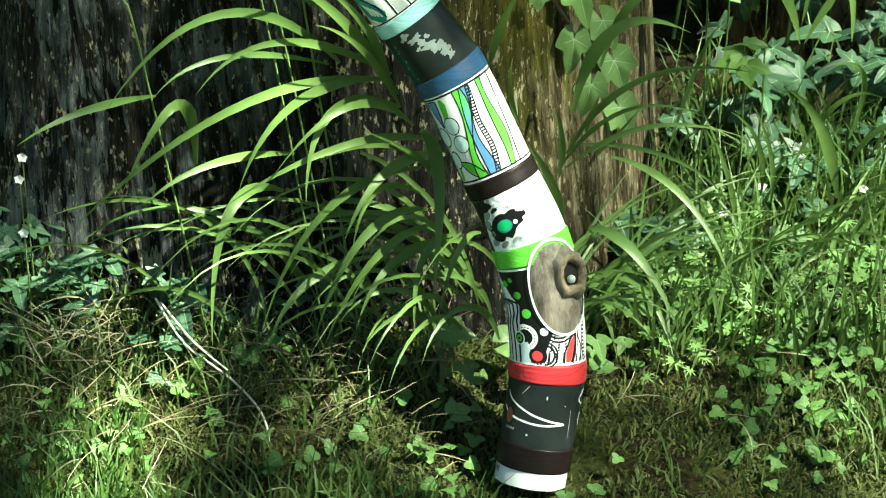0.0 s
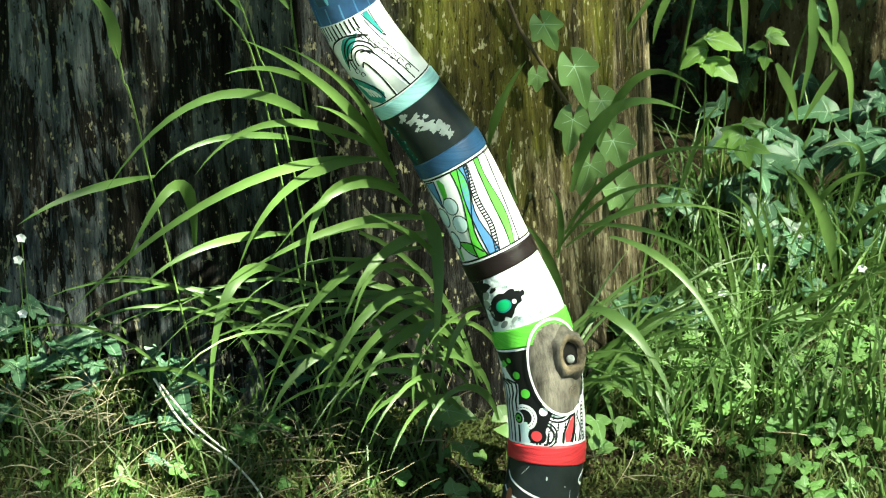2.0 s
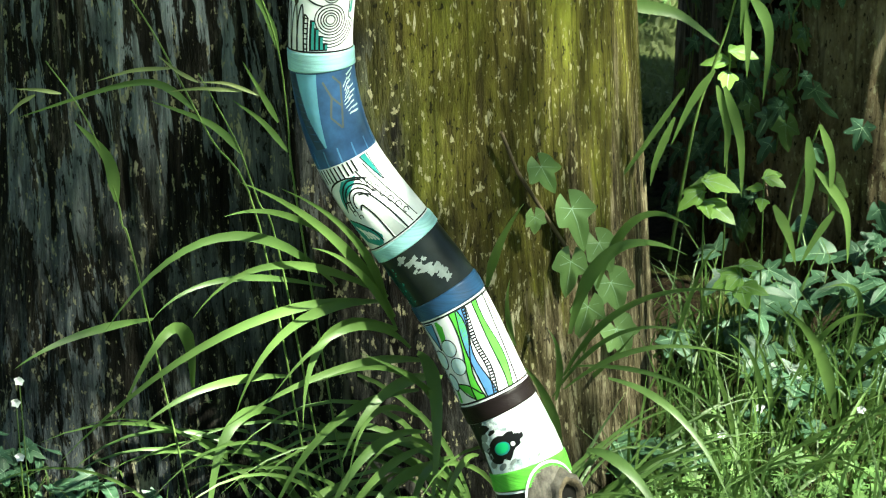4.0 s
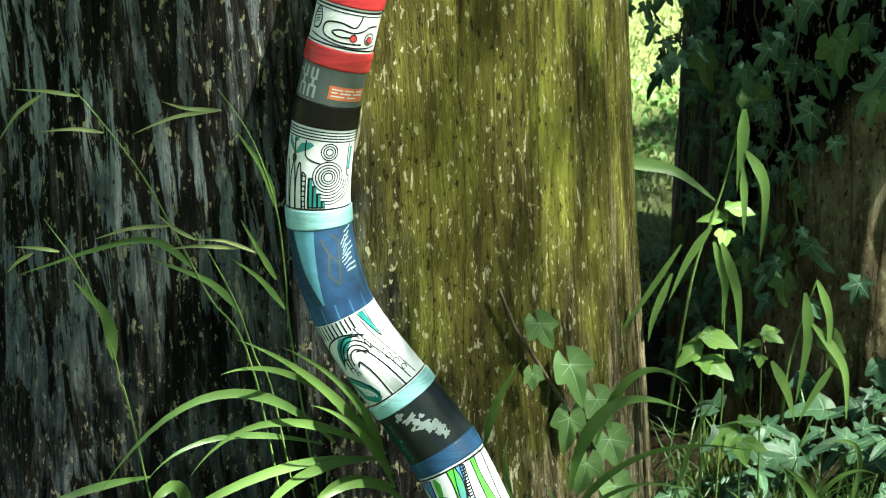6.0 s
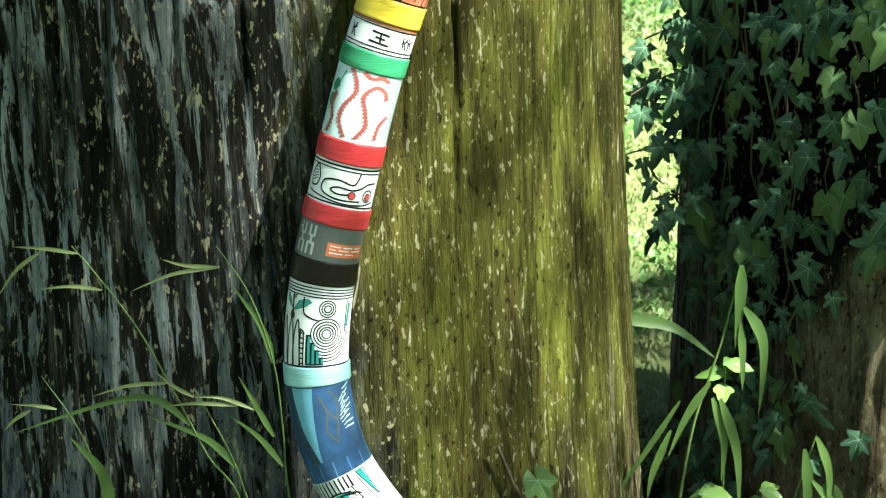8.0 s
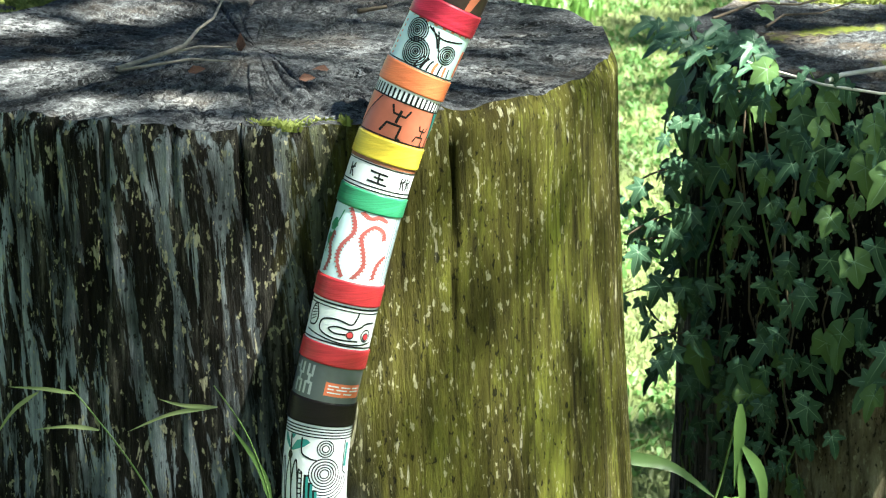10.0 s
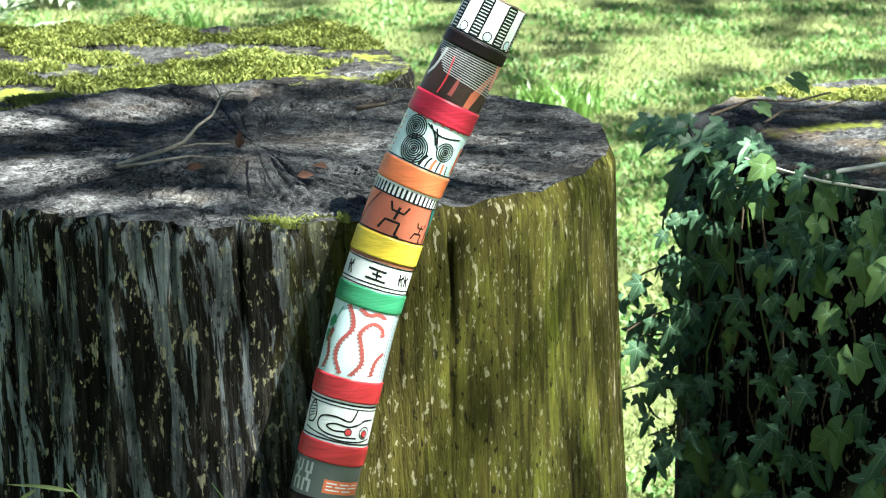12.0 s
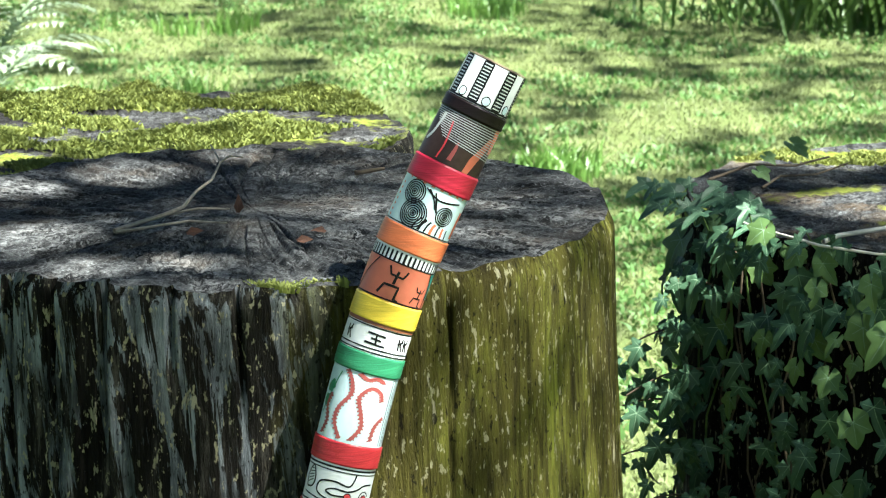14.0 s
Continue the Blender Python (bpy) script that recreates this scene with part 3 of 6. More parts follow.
m.patch([(0.80, -66, -58), (0.83, -66, -50), (0.88, -60, -56)], "green")
m.disc(-3, 0.34, 8.0, "white")
m.disc(-16, 0.10, 18, "black", lift=0.0003)
m.disc(-17, 0.10, 10.5, "red", lift=0.0006)
m.ring(-6, 0.11, 19, 1.6, "black", arc=(-95, 80))
m.ring(-6, 0.11, 25, 1.2, "black", arc=(-75, 70))
for i in range(4):
    m.ring(20, 0.40, 14 + 7 * i, 1.3, "black", arc=(200, 330))
m.patch([(0.03, 26, 34), (0.12, 27, 40), (0.22, 36, 44), (0.26, 42, 44)], "red", lift=0.0005)
m.line([(23, 0.02), (25, 0.12), (36, 0.24), (44, 0.28)], 1.3, "black")
m.line([(37, 0.02), (43, 0.12), (46, 0.26), (44, 0.36)], 2.6, "black")
m.line(smooth_path([(52, 0.02), (58, 0.14), (52, 0.26), (60, 0.38)]), 1.2, "black")
ladder(m, [(66, 0.03), (64, 0.2), (68, 0.36)], 4.0)
m.line([(a, 0.985) for a in range(-100, 20, 10)], 1.8, "white", "painted_hoop", steps=2)
m.line([(a, 0.015) for a in range(-100, 101, 10)], 2.0, "white", "painted_hoop", steps=2)


# bare wood oval with the stub of a cut branch
def knot():
    s_mid, deg0, ha, hs = s_of_z(0.219), 36.0, 0.0310, 0.0435
    r = float(np.interp(s_mid, RAD_S, RAD))
    n, nr = 40, 9
    v, f = [on_stick(deg0, s_mid, 0.0052)], []
    rim = []
    for q in range(1, nr + 1):
        k = q / nr
        for i in range(n):
            a = 2 * math.pi * i / n
            x, y = ha * k * math.cos(a), hs * k * math.sin(a) * (1 - 0.12 * math.cos(a))
            v.append(on_stick(deg0 + math.degrees(x / r), s_mid + y, 0.0006 + 0.0046 * (1 - k * k)))
    for i in range(n):
        f.append((0, 1 + i, 1 + (i + 1) % n))
    for q in range(nr - 1):
        for i in range(n):
            a, b = 1 + q * n + i, 1 + q * n + (i + 1) % n
            f.append((a, a + n, b + n, b))
    wood = part("bare_wood_knot", make_mesh("bare_wood_knot", v, f, [M["bare"]]), stick, "bare grey wood oval with a branch stub")
    rv, rf = [], []
    for i in range(n * 2):
        a = math.pi * i / n
        for k in (0.985, 1.045):
            rv.append(on_stick(deg0 + math.degrees(ha * k * math.cos(a) / r), s_mid + hs * k * math.sin(a) * (1 - 0.12 * math.cos(a)), 0.0024))
    for i in range(n * 2):
        j = (i + 1) % (n * 2)
        rf.append((2 * i, 2 * i + 1, 2 * j + 1, 2 * j))
    part("white_outline", make_mesh("white_outline", rv, rf, [M["white"]]), wood)
    # the stub: a lumpy collar turned to the front, hollow in the middle
    c = on_stick(47, s_mid + 0.010, 0.0)
    out = (c - on_stick(47, s_mid + 0.010, -0.02)).normalized()
    out = (out + Vector((-0.10, -0.35, 0.12))).normalized()
    up = (Vector((0, 0, 1)) - out * out.z).normalized()
    side = up.cross(out)
    prof = ((0.0245, -0.001), (0.0236, 0.005), (0.0215, 0.0095), (0.0185, 0.0125), (0.0155, 0.0132), (0.0128, 0.0118), (0.0112, 0.0085), (0.0100, 0.0068), (0.0060, 0.0062), (0.0001, 0.0060))
    sv, sf, k = [], [], 28
    for rr, d in prof:
        for i in range(k):
            a = 2 * math.pi * i / k
            w = 1 + 0.26 * noise.noise((math.cos(a) * 1.8, math.sin(a) * 1.8, d * 60 + 3)) + 0.08 * noise.noise((math.cos(a) * 5, math.sin(a) * 5, d * 200))
            sv.append(c + (side * math.cos(a) * 0.78 + up * math.sin(a) * 1.05) * rr * w + out * d)
    for j in range(len(prof) - 1):
        for i in range(k):
            b = (i + 1) % k
            sf.append((j * k + i, j * k + b, (j + 1) * k + b, (j + 1) * k + i))
    idx = [0 if j < 3 * k else (1 if j < 6 * k else 2) for j in range(len(sf))]
    part("branch_stub", make_mesh("branch_stub", sv, sf, [M["bare"], M["bark"], M["hole"]], idx), wood, "sawn branch stub with a dark hole")
    bm = bmesh.new()
    bmesh.ops.create_icosphere(bm, subdivisions=2, radius=0.0042, matrix=Matrix.Translation(c + out * 0.0080 - up * 0.005))
    me = bpy.data.meshes.new("pebble")
    bm.to_mesh(me)
    bm.free()
    me.materials.append(M["grey"])
    part("pale_core", me, wood, "pale core of the knot hole")
    lo = on_stick(44, s_mid - 0.024, 0.0046)
    for q, rad in enumerate((0.0022, 0.0042, 0.0064)):
        rv, rf = [], []
        for i in range(20):
            a = 2 * math.pi * i / 20
            for w in (-0.0004, 0.0004):
                rv.append(on_stick(46 + math.degrees((rad + w) * math.cos(a) / r), s_mid - 0.024 + (rad + w) * 0.8 * math.sin(a), 0.0047))
        for i in range(20):
            j = (i + 1) % 20
            rf.append((2 * i, 2 * i + 1, 2 * j + 1, 2 * j))
        part("grain_ring", make_mesh("grain_ring", rv, rf, [M["bark"]]), wood)


knot()

# cloudy section with the green eye shape
e = S["eye"]
k = Nodes("cloudy_paint", 0.34, 0.45)
k.color(k.mix(k.ramp(k.noise(70, 5, 0.7), (0.50, 0.0), (0.68, 1.0)), k.ramp(k.noise(30, 5), (0.35, (0.55, 0.68, 0.70)), (0.6, (0.85, 0.87, 0.87))), (0.10, 0.15, 0.16)))
M["cloud"] = k.m
e.ob.data.materials[0] = M["cloud"]
e.patch([(0.0, -110, -62), (0.3, -110, -64), (0.6, -110, -54), (0.85, -110, -38), (1.0, -110, -30)], "black")
for a, f, d, q in ((-14, 0.46, 37, 0.66), (-28, 0.40, 24, 0.85), (2, 0.50, 22, 0.5), (14, 0.53, 11, 0.4), (-34, 0.86, 14, 0.5), (-22, 0.78, 10, 0.4), (13, 0.58, 5, 0.4)):
    e.disc(a, f, d, "black", "painted_smudge", q, turn=0.25, lift=0.0003, rag=0.6)
for a, f, d, q in ((-46, 0.20, 13, 0.6), (-30, 0.12, 11, 0.5), (-48, 0.55, 12, 0.9), (-40, 0.72, 12, 0.6), (-10, 0.16, 9, 0.4), (30, 0.12, 5, 0.4), (-44, 0.36, 9, 0.7)):
    e.disc(a, f, d, "ash", "painted_smudge", q, turn=0.5, lift=0.00022)
e.disc(-17, 0.45, 18, "teal", "painted_pupil", 0.72, turn=0.2, lift=0.0006)
e.disc(-17, 0.46, 14.5, "emerald", "painted_pupil", 0.72, turn=0.2, lift=0.0008)
e.disc(2, 0.46, 4.5, "white", lift=0.0007)

# green and blue waving stripes with four pale circles
v = S["vines"]
v.hoop(0.975, 1.4, "black")
v.hoop(0.03, 1.4, "black")
stripe(v, -9, 2, "green", 7, 13)
stripe(v, 2, 14, "blue", 6, 13)
stripe(v, 38, 49, "green", 4, 12)
ladder(v, [(13, 0.03), (20, 0.3), (17, 0.6), (25, 0.96)], 4.4, gap=2.9)
v.line(smooth_path([(54, 0.03), (60, 0.4), (64, 0.7), (70, 0.97)]), 1.3, "black")
v.line(smooth_path([(66, 0.03), (72, 0.5), (80, 0.97)]), 1.0, "brick")
ladder(v, [(-72, 0.03), (-72, 0.5), (-72, 0.97)], 9, gap=4.2, rung=2.0)
v.patch([(0.66, -44, -42), (0.78, -54, -38), (0.94, -58, -36)], "blue")
v.line([(-44, 0.64), (-60, 0.95), (-36, 0.95), (-43, 0.64)], 1.1, "black")
v.patch([(0.64, -40, -38), (0.76, -34, -24), (0.88, -32, -20), (0.95, -30, -25)], "green")
v.patch([(0.05, -60, -52), (0.16, -56, -49), (0.28, -50, -48)], "green")
v.patch([(0.05, -20, -10), (0.12, -30, -8), (0.20, -42, -24), (0.26, -46, -42)], "green")
v.line(smooth_path([(-46, 0.26), (-24, 0.21), (-7, 0.08)]), 1.0, "black")
v.line(smooth_path([(-46, 0.26), (-34, 0.13), (-21, 0.05)]), 1.0, "black")
for a, f, d, q in ((-27, 0.64, 14.5, 1.15), (-54, 0.54, 15, 1.25), (-25, 0.43, 15, 1.1), (-50, 0.28, 11, 1.5)):
    v.disc(a, f, d + 1.8, "black", "painted_outline", q, lift=0.0005)
    v.disc(a, f, d, "pale", "painted_disc", q, lift=0.0007)

# dark section with pale patches
n_ = S["night"]
rng = random.Random(4)
n_.patch([(0.02, -100, -44), (0.3, -100, -38), (0.6, -100, -46), (0.95, -100, -60)], "deepteal", "painted_field", 0.0001)
for a, f, d, q, tn in ((-12, 0.90, 12, 0.45, 0.5), (0, 0.78, 13, 0.5, 0.2), (6, 0.66, 9, 0.9, 0.8), (12, 0.55, 15, 0.45, -0.3), (22, 0.44, 12, 0.8, 0.6), (28, 0.30, 13, 0.6, 0.2), (34, 0.20, 9, 0.7, 0.9), (18, 0.70, 6, 0.6, 0.1), (-4, 0.60, 5, 0.5, 0.4)):
    n_.disc(a, f, d, "ash", "painted_smudge", q, turn=tn, lift=0.0003 + 0.00002 * f, rag=0.9)
for i in range(34):
    n_.disc(rng.uniform(-74, -36), rng.uniform(0.05, 0.85), rng.uniform(1.0, 2.8), "teal", "painted_speck", rng.uniform(0.5, 1.4), lift=0.0003 + i * 0.00001, rag=0.5)

# white section with teal arch, curls and a leaf shape
w = S["waves"]
for i in range(10):
    w.line([(-62 + i * 8.5, 0.99), (-60 + i * 8.5, 0.84)], 1.3, "black")
w.line([(a, 0.84 - 0.0006 * (a + 20) ** 2 * 0.1) for a in range(-64, 26, 8)], 1.2, "black", steps=3)
w.patch([(0.54, -46, -40), (0.64, -42, -28), (0.74, -34, -2), (0.82, -20, 10)], "teal")
for i in range(3):
    w.ring(-6, 0.52, 17 + 7 * i, 1.1, "black", squash=1.3, arc=(10, 190))
w.patch([(0.02, 6, 26), (0.2, 4, 20), (0.45, -2, 10), (0.56, -6, 4)], "grey")
w.line(smooth_path([(2, 0.02), (0, 0.3), (-8, 0.5), (-16, 0.46)]), 1.2, "black")
w.line(smooth_path([(30, 0.02), (24, 0.3), (12, 0.56), (-4, 0.62)]), 1.2, "black")
w.patch([(0.03, -30, -20), (0.12, -52, -12), (0.24, -62, -20), (0.36, -64, -42), (0.42, -60, -56)], "teal")
for i in range(4):
    w.line(smooth_path([(-54 + i * 7, 0.33 - i * 0.035), (-44 + i * 6, 0.25 - i * 0.03), (-40 + i * 6, 0.15 - i * 0.02)]), 1.6, "white")
w.line(smooth_path([(-16, 0.06), (-20, 0.2), (-36, 0.34), (-58, 0.42)]), 1.2, "black")
for a, f, d in ((22, 0.66, 5), (27, 0.58, 5.5), (32, 0.48, 6), (37, 0.38, 5.5), (42, 0.28, 6), (47, 0.18, 5), (16, 0.74, 4.5), (-30, 0.46, 5), (-24, 0.40, 4)):
    w.ring(a, f, d, 0.7, "black", arc=(-60, 240))
w.line(smooth_path([(12, 0.86), (24, 0.6), (36, 0.34), (44, 0.04)]), 0.9, "black")
w.line(smooth_path([(30, 0.90), (40, 0.6), (50, 0.32), (58, 0.06)]), 0.8, "black")
w.patch([(0.62, 46, 48), (0.8, 38, 47), (0.98, 32, 43)], "teal")
w.line([(49, 0.60), (30, 0.98)], 0.8, "black")
w.line([(50, 0.60), (46, 0.98)], 0.8, "black")
w.line(smooth_path([(-40, 0.56), (-30, 0.70), (-10, 0.80), (12, 0.76)]), 1.3, "black")
w.line(smooth_path([(-46, 0.50), (-34, 0.60), (-24, 0.58)]), 1.2, "black")
w.hoop(0.02, 1.0, "black")
for i in range(6):
    w.line([(-66 - i * 4, 0.9), (-70 - i * 3, 0.35)], 1.3, "black")

# blue section with the light wedge
o = S["ocean"]
o.patch([(0.0, -110, 110), (0.10, -110, 110), (0.17, -110, 110)], "blue")
o.patch([(0.20, -20, -17), (0.55, -38, -13), (0.99, -50, -8)], "sky", lift=0.0003)
o.patch([(0.20, -40, -22), (0.55, -56, -40), (0.99, -74, -53)], "navy", lift=0.0003)
for i in range(9):
    o.line([(-72 + i * 4.1, 0.92 - i * 0.078), (-54 + i * 3.9, 0.90 - i * 0.078)], 0.6, "deep", "painted_rung")
for a0, f0_, a1, f1 in ((2, 0.9, 14, 0.72), (14, 0.72, 6, 0.5), (14, 0.72, 30, 0.6), (30, 0.6, 34, 0.85), (30, 0.6, 22, 0.36), (6, 0.5, 22, 0.36), (34, 0.85, 20, 0.95)):
    o.line([(a0, f0_), (a1, f1)], 1.5, "midgrey", "faint_stroke")
for i in range(9):
    o.line([(48 + 3 * math.sin(i * 2.1), 0.93 - i * 0.055), (62 + 5 * math.cos(i * 1.7), 0.99 - i * 0.062)], 1.3, "pale", "painted_splash")
    o.line([(50, 0.90 - i * 0.05), (38 + 3 * math.sin(i), 0.80 - i * 0.04)], 0.8, "pale", "painted_splash")

# white section with rings, plant and steps
p = S["plant"]
for f in (0.965, 0.93, 0.895, 0.86):
    p.hoop(f, 0.9, "black")
p.hoop(0.015, 1.2, "black")
for d in (6.5, 11, 15.5):
    p.ring(16, 0.73, d, 0.8, "black")
for d in (8.5, 13, 18, 23.5, 29):
    p.ring(18, 0.42, d, 0.8, "black")
for d in (35, 41, 47, 53):
    p.ring(18, 0.42, d, 0.8, "black", arc=(-115, -5))
p.line(smooth_path([(-28, 0.84), (-26, 0.66), (-12, 0.60), (2, 0.58)]), 1.1, "black")
p.patch([(0.66, -50, -44), (0.73, -44, -22), (0.79, -38, -12), (0.82, -24, -18)], "teal")
p.patch([(0.68, -56, -52), (0.76, -70, -56), (0.84, -74, -66)], "teal")
p.patch([(0.80, -52, -46), (0.85, -54, -42)], "teal")
p.line([(-52, 0.84), (-50, 0.66), (-51, 0.58)], 1.6, "black")
p.disc(-50, 0.60, 6, "black", squash=1.4)
for a in (-68, -50, -36):
    p.line(smooth_path([(a - 8, 0.02), (a - 6, 0.38), (a, 0.56), (a + 5, 0.38), (a + 8, 0.02)]), 1.1, "black")
for i in range(7):
    p.line([(-29, 0.05 + 0.06 * i), (-22, 0.05 + 0.06 * i)], 1.0, "black", "painted_rung", steps=2)
p.line([(-29, 0.02), (-29, 0.46), (-22, 0.42), (-22, 0.02)], 1.0, "black")
for i in range(4):
    p.patch([(0.03, -18 + 8 * i, -10 + 8 * i), (0.40 - 0.09 * i, -18 + 8 * i, -10 + 8 * i)], "black")
    p.patch([(0.05, -14 + 8 * i, -9.5 + 8 * i), (0.38 - 0.09 * i, -14 + 8 * i, -9.5 + 8 * i)], "teal", lift=0.0003)
p.patch([(0.5, 58, 66), (0.65, 60, 66), (0.8, 60, 68)], "teal")
p.line([(56, 0.84), (56, 0.45), (66, 0.40)], 1.0, "black")

# grey section: pale glyph bars and a red field with white bars
g = S["glyph"]
for a in (-58, -36):
    g.line([(a - 5, 0.92), (a - 5, 0.62), (a + 5, 0.62), (a + 5, 0.92)], 1.9, "grey", "glyph_bar", steps=3)
    g.line([(a, 0.62), (a, 0.42)], 1.9, "grey", "glyph_bar", steps=3)
    g.line([(a - 6, 0.10), (a - 6, 0.42), (a + 6, 0.42), (a + 6, 0.10)], 1.9, "grey", "glyph_bar", steps=3)
g.line([(-76, 0.75), (-62, 0.75)], 1.9, "grey", "glyph_bar")
g.patch([(0.18, -4, 72), (0.35, -4, 72), (0.56, -4, 72)], "orange", "red_field")
for f, a0, a1 in ((0.47, 1, 20), (0.47, 25, 44), (0.47, 49, 66), (0.38, 1, 12), (0.38, 17, 38), (0.38, 43, 66), (0.28, 1, 26), (0.28, 31, 50)):
    g.line([(a0, f), (a1, f)], 0.9, "white", "lettering_bar", steps=3)

# white section with black curves and red dots
c = S["face"]
c.hoop(0.94, 1.3, "black")
c.hoop(0.86, 0.8, "black")
c.hoop(0.06, 1.1, "black")
c.line(smooth_path([(-66, 0.34), (-70, 0.6), (-58, 0.85), (-48, 0.6), (-52, 0.38), (-66, 0.34)]), 1.2, "black")
for i in range(5):
    c.line([(-66, 0.44 + i * 0.08), (-52, 0.54 + i * 0.06)], 0.6, "black")
c.line(smooth_path([(34, 0.2), (-10, 0.18), (-38, 0.3), (-36, 0.55), (-10, 0.62), (16, 0.56), (24, 0.72), (26, 0.86)]), 1.2, "black")
c.line(smooth_path([(20, 0.34), (-8, 0.30), (-22, 0.38), (-8, 0.46), (16, 0.44), (34, 0.52), (46, 0.62), (66, 0.64)]), 1.2, "black")
c.line(smooth_path([(-70, 0.22), (-40, 0.16), (0, 0.10), (40, 0.12), (70, 0.2)]), 1.0, "black")
for a in (17, 50):
    c.disc(a, 0.32, 7.4, "black", lift=0.0004)
    c.disc(a, 0.32, 5.6, "red", lift=0.0006)
c.ring(50, 0.34, 11, 0.8, "black")

# pale section with dull red serrated waves
q_ = S["squiggle"]
def serrated(path):
    pts = smooth_path(path, 8)
    q_.line(pts, 2.4, "brick", "painted_wave", steps=2)
    for i in range(1, len(pts) - 1, 1):
        (a, f), s = pts[i], (-1 if i % 2 else 1)
        q_.line([(a, f), (a + s * 5.5, f - 0.02)], 1.1, "brick", "painted_barb", steps=2)
serrated([(-34, 1.0), (-22, 0.86), (-18, 0.68), (-34, 0.46), (-36, 0.26), (-20, 0.04)])
serrated([(-2, 0.05), (12, 0.25), (6, 0.46), (-2, 0.66), (14, 0.82), (34, 0.78), (40, 0.66)])
serrated([(52, 0.44), (38, 0.30), (34, 0.08)])
serrated([(-10, 0.99), (4, 0.93), (20, 0.97), (36, 0.93)])
serrated([(-62, 0.05), (-54, 0.25), (-62, 0.45), (-56, 0.62)])
for i in range(4):
    q_.line([(58 + i * 7, 0.02), (58 + i * 7, 0.98)], 0.9, "midgrey")
q_.patch([(0.42, -74, -66), (0.5, -80, -56), (0.58, -74, -62)], "t_dgreen")
q_.patch([(0.62, -72, -64), (0.7, -76, -52), (0.80, -64, -58)], "t_dgreen")
q_.line([(-76, 0.3), (-60, 0.62), (-46, 0.94)], 1.0, "t_dgreen")

# signs made of plain bars
g2 = S["signs"]
g2.hoop(0.05, 0.9, "black")
g2.hoop(0.17, 0.9, "black")
g2.hoop(0.96, 2.6, "brown")
g2.hoop(0.86, 0.8, "black")
for f, a0, a1 in ((0.34, -22, 14), (0.50, -12, 6), (0.66, -20, 12)):
    g2.line([(a0, f), (a1, f - 0.03)], 1.4, "black", "sign_bar")
g2.line([(-4, 0.66), (-2, 0.32)], 1.4, "black", "sign_bar")
for a in (-58, 44, 58):
    g2.line([(a - 5, 0.70), (a - 3, 0.30)], 1.3, "black", "sign_bar")
    g2.line([(a - 7, 0.52), (a + 6, 0.60)], 1.2, "black", "sign_bar")
    g2.line([(a + 5, 0.72), (a, 0.50), (a + 6, 0.28)], 1.2, "black", "sign_bar")

# rust section with angular strokes
d_ = S["dance"]
d_.hoop(0.03, 1.0, "black")
d_.patch([(0.2, -110, -78), (0.6, -110, -64), (1.0, -110, -50)], "orange")
d_.line(smooth_path([(-82, 0.05), (-70, 0.5), (-48, 0.97)]), 1.0, "black")
d_.line([(66, 0.05), (72, 0.5), (60, 0.97)], 1.0, "black")
d_.patch([(0.3, 70, 110), (0.98, 62, 110)], "teal")
for a, f, k_ in ((-4, 0.50, 1.0), (48, 0.34, 0.62)):
    d_.line([(a, f + 0.30 * k_), (a - 3 * k_, f - 0.05)], 2.0 * k_, "black", "painted_stroke")
    d_.line([(a - 18 * k_, f + 0.38 * k_), (a - 12 * k_, f + 0.18 * k_), (a + 10 * k_, f + 0.16 * k_), (a + 16 * k_, f + 0.36 * k_)], 1.5 * k_, "black", "painted_stroke")
    d_.line([(a - 26 * k_, f - 0.36 * k_), (a - 18 * k_, f - 0.10 * k_), (a + 8 * k_, f - 0.10 * k_), (a + 6 * k_, f - 0.42 * k_), (a + 14 * k_, f - 0.46 * k_)], 1.7 * k_, "black", "painted_stroke")
h_ = S["hatch"]
h_.hoop(0.02, 1.0, "black")
for i in range(20):
    h_.line([(-80 + i * 8.5, 0.05), (-80 + i * 8.5, 0.85)], 1.5, "black", "painted_tick", steps=2)

# concentric rings
r_ = S["circles"]
r_.hoop(0.03, 0.9, "black")
for a, f, rings in ((-38, 0.74, (5, 9, 13, 17, 21)), (-24, 0.32, (5, 9, 13, 17, 21, 25)), (30, 0.50, (5, 9, 13, 17))):
    r_.disc(a, f, 3, "black")
    for d in rings:
        r_.ring(a, f, d, 0.9, "black", arc=(0, 360))
r_.line(smooth_path([(-20, 0.92), (0, 0.80), (18, 0.78), (50, 0.86)]), 1.1, "black")
for i in range(7):
    r_.line(smooth_path([(-16 + i * 11, 0.05), (-12 + i * 10, 0.2), (-6 + i * 9, 0.32 - 0.012 * i)]), 2.0 if i % 2 else 1.2, "orange" if i in (3, 5) else "black")
for i in range(2):
    r_.line(smooth_path([(-14 + i * 12, 0.92 - 0.02 * i), (0 + i * 6, 0.74 - 0.04 * i), (8 + i * 4, 0.56 - 0.05 * i)]), 1.1, "black")
for i in range(7):
    r_.disc(-72, 0.1 + 0.12 * i, 2.4, "orange")
r_.patch([(0.97, -60, 70), (1.0, -60, 70)], "orange")
r_.patch([(0.1, 66, 80), (0.7, 66, 84)], "orange")

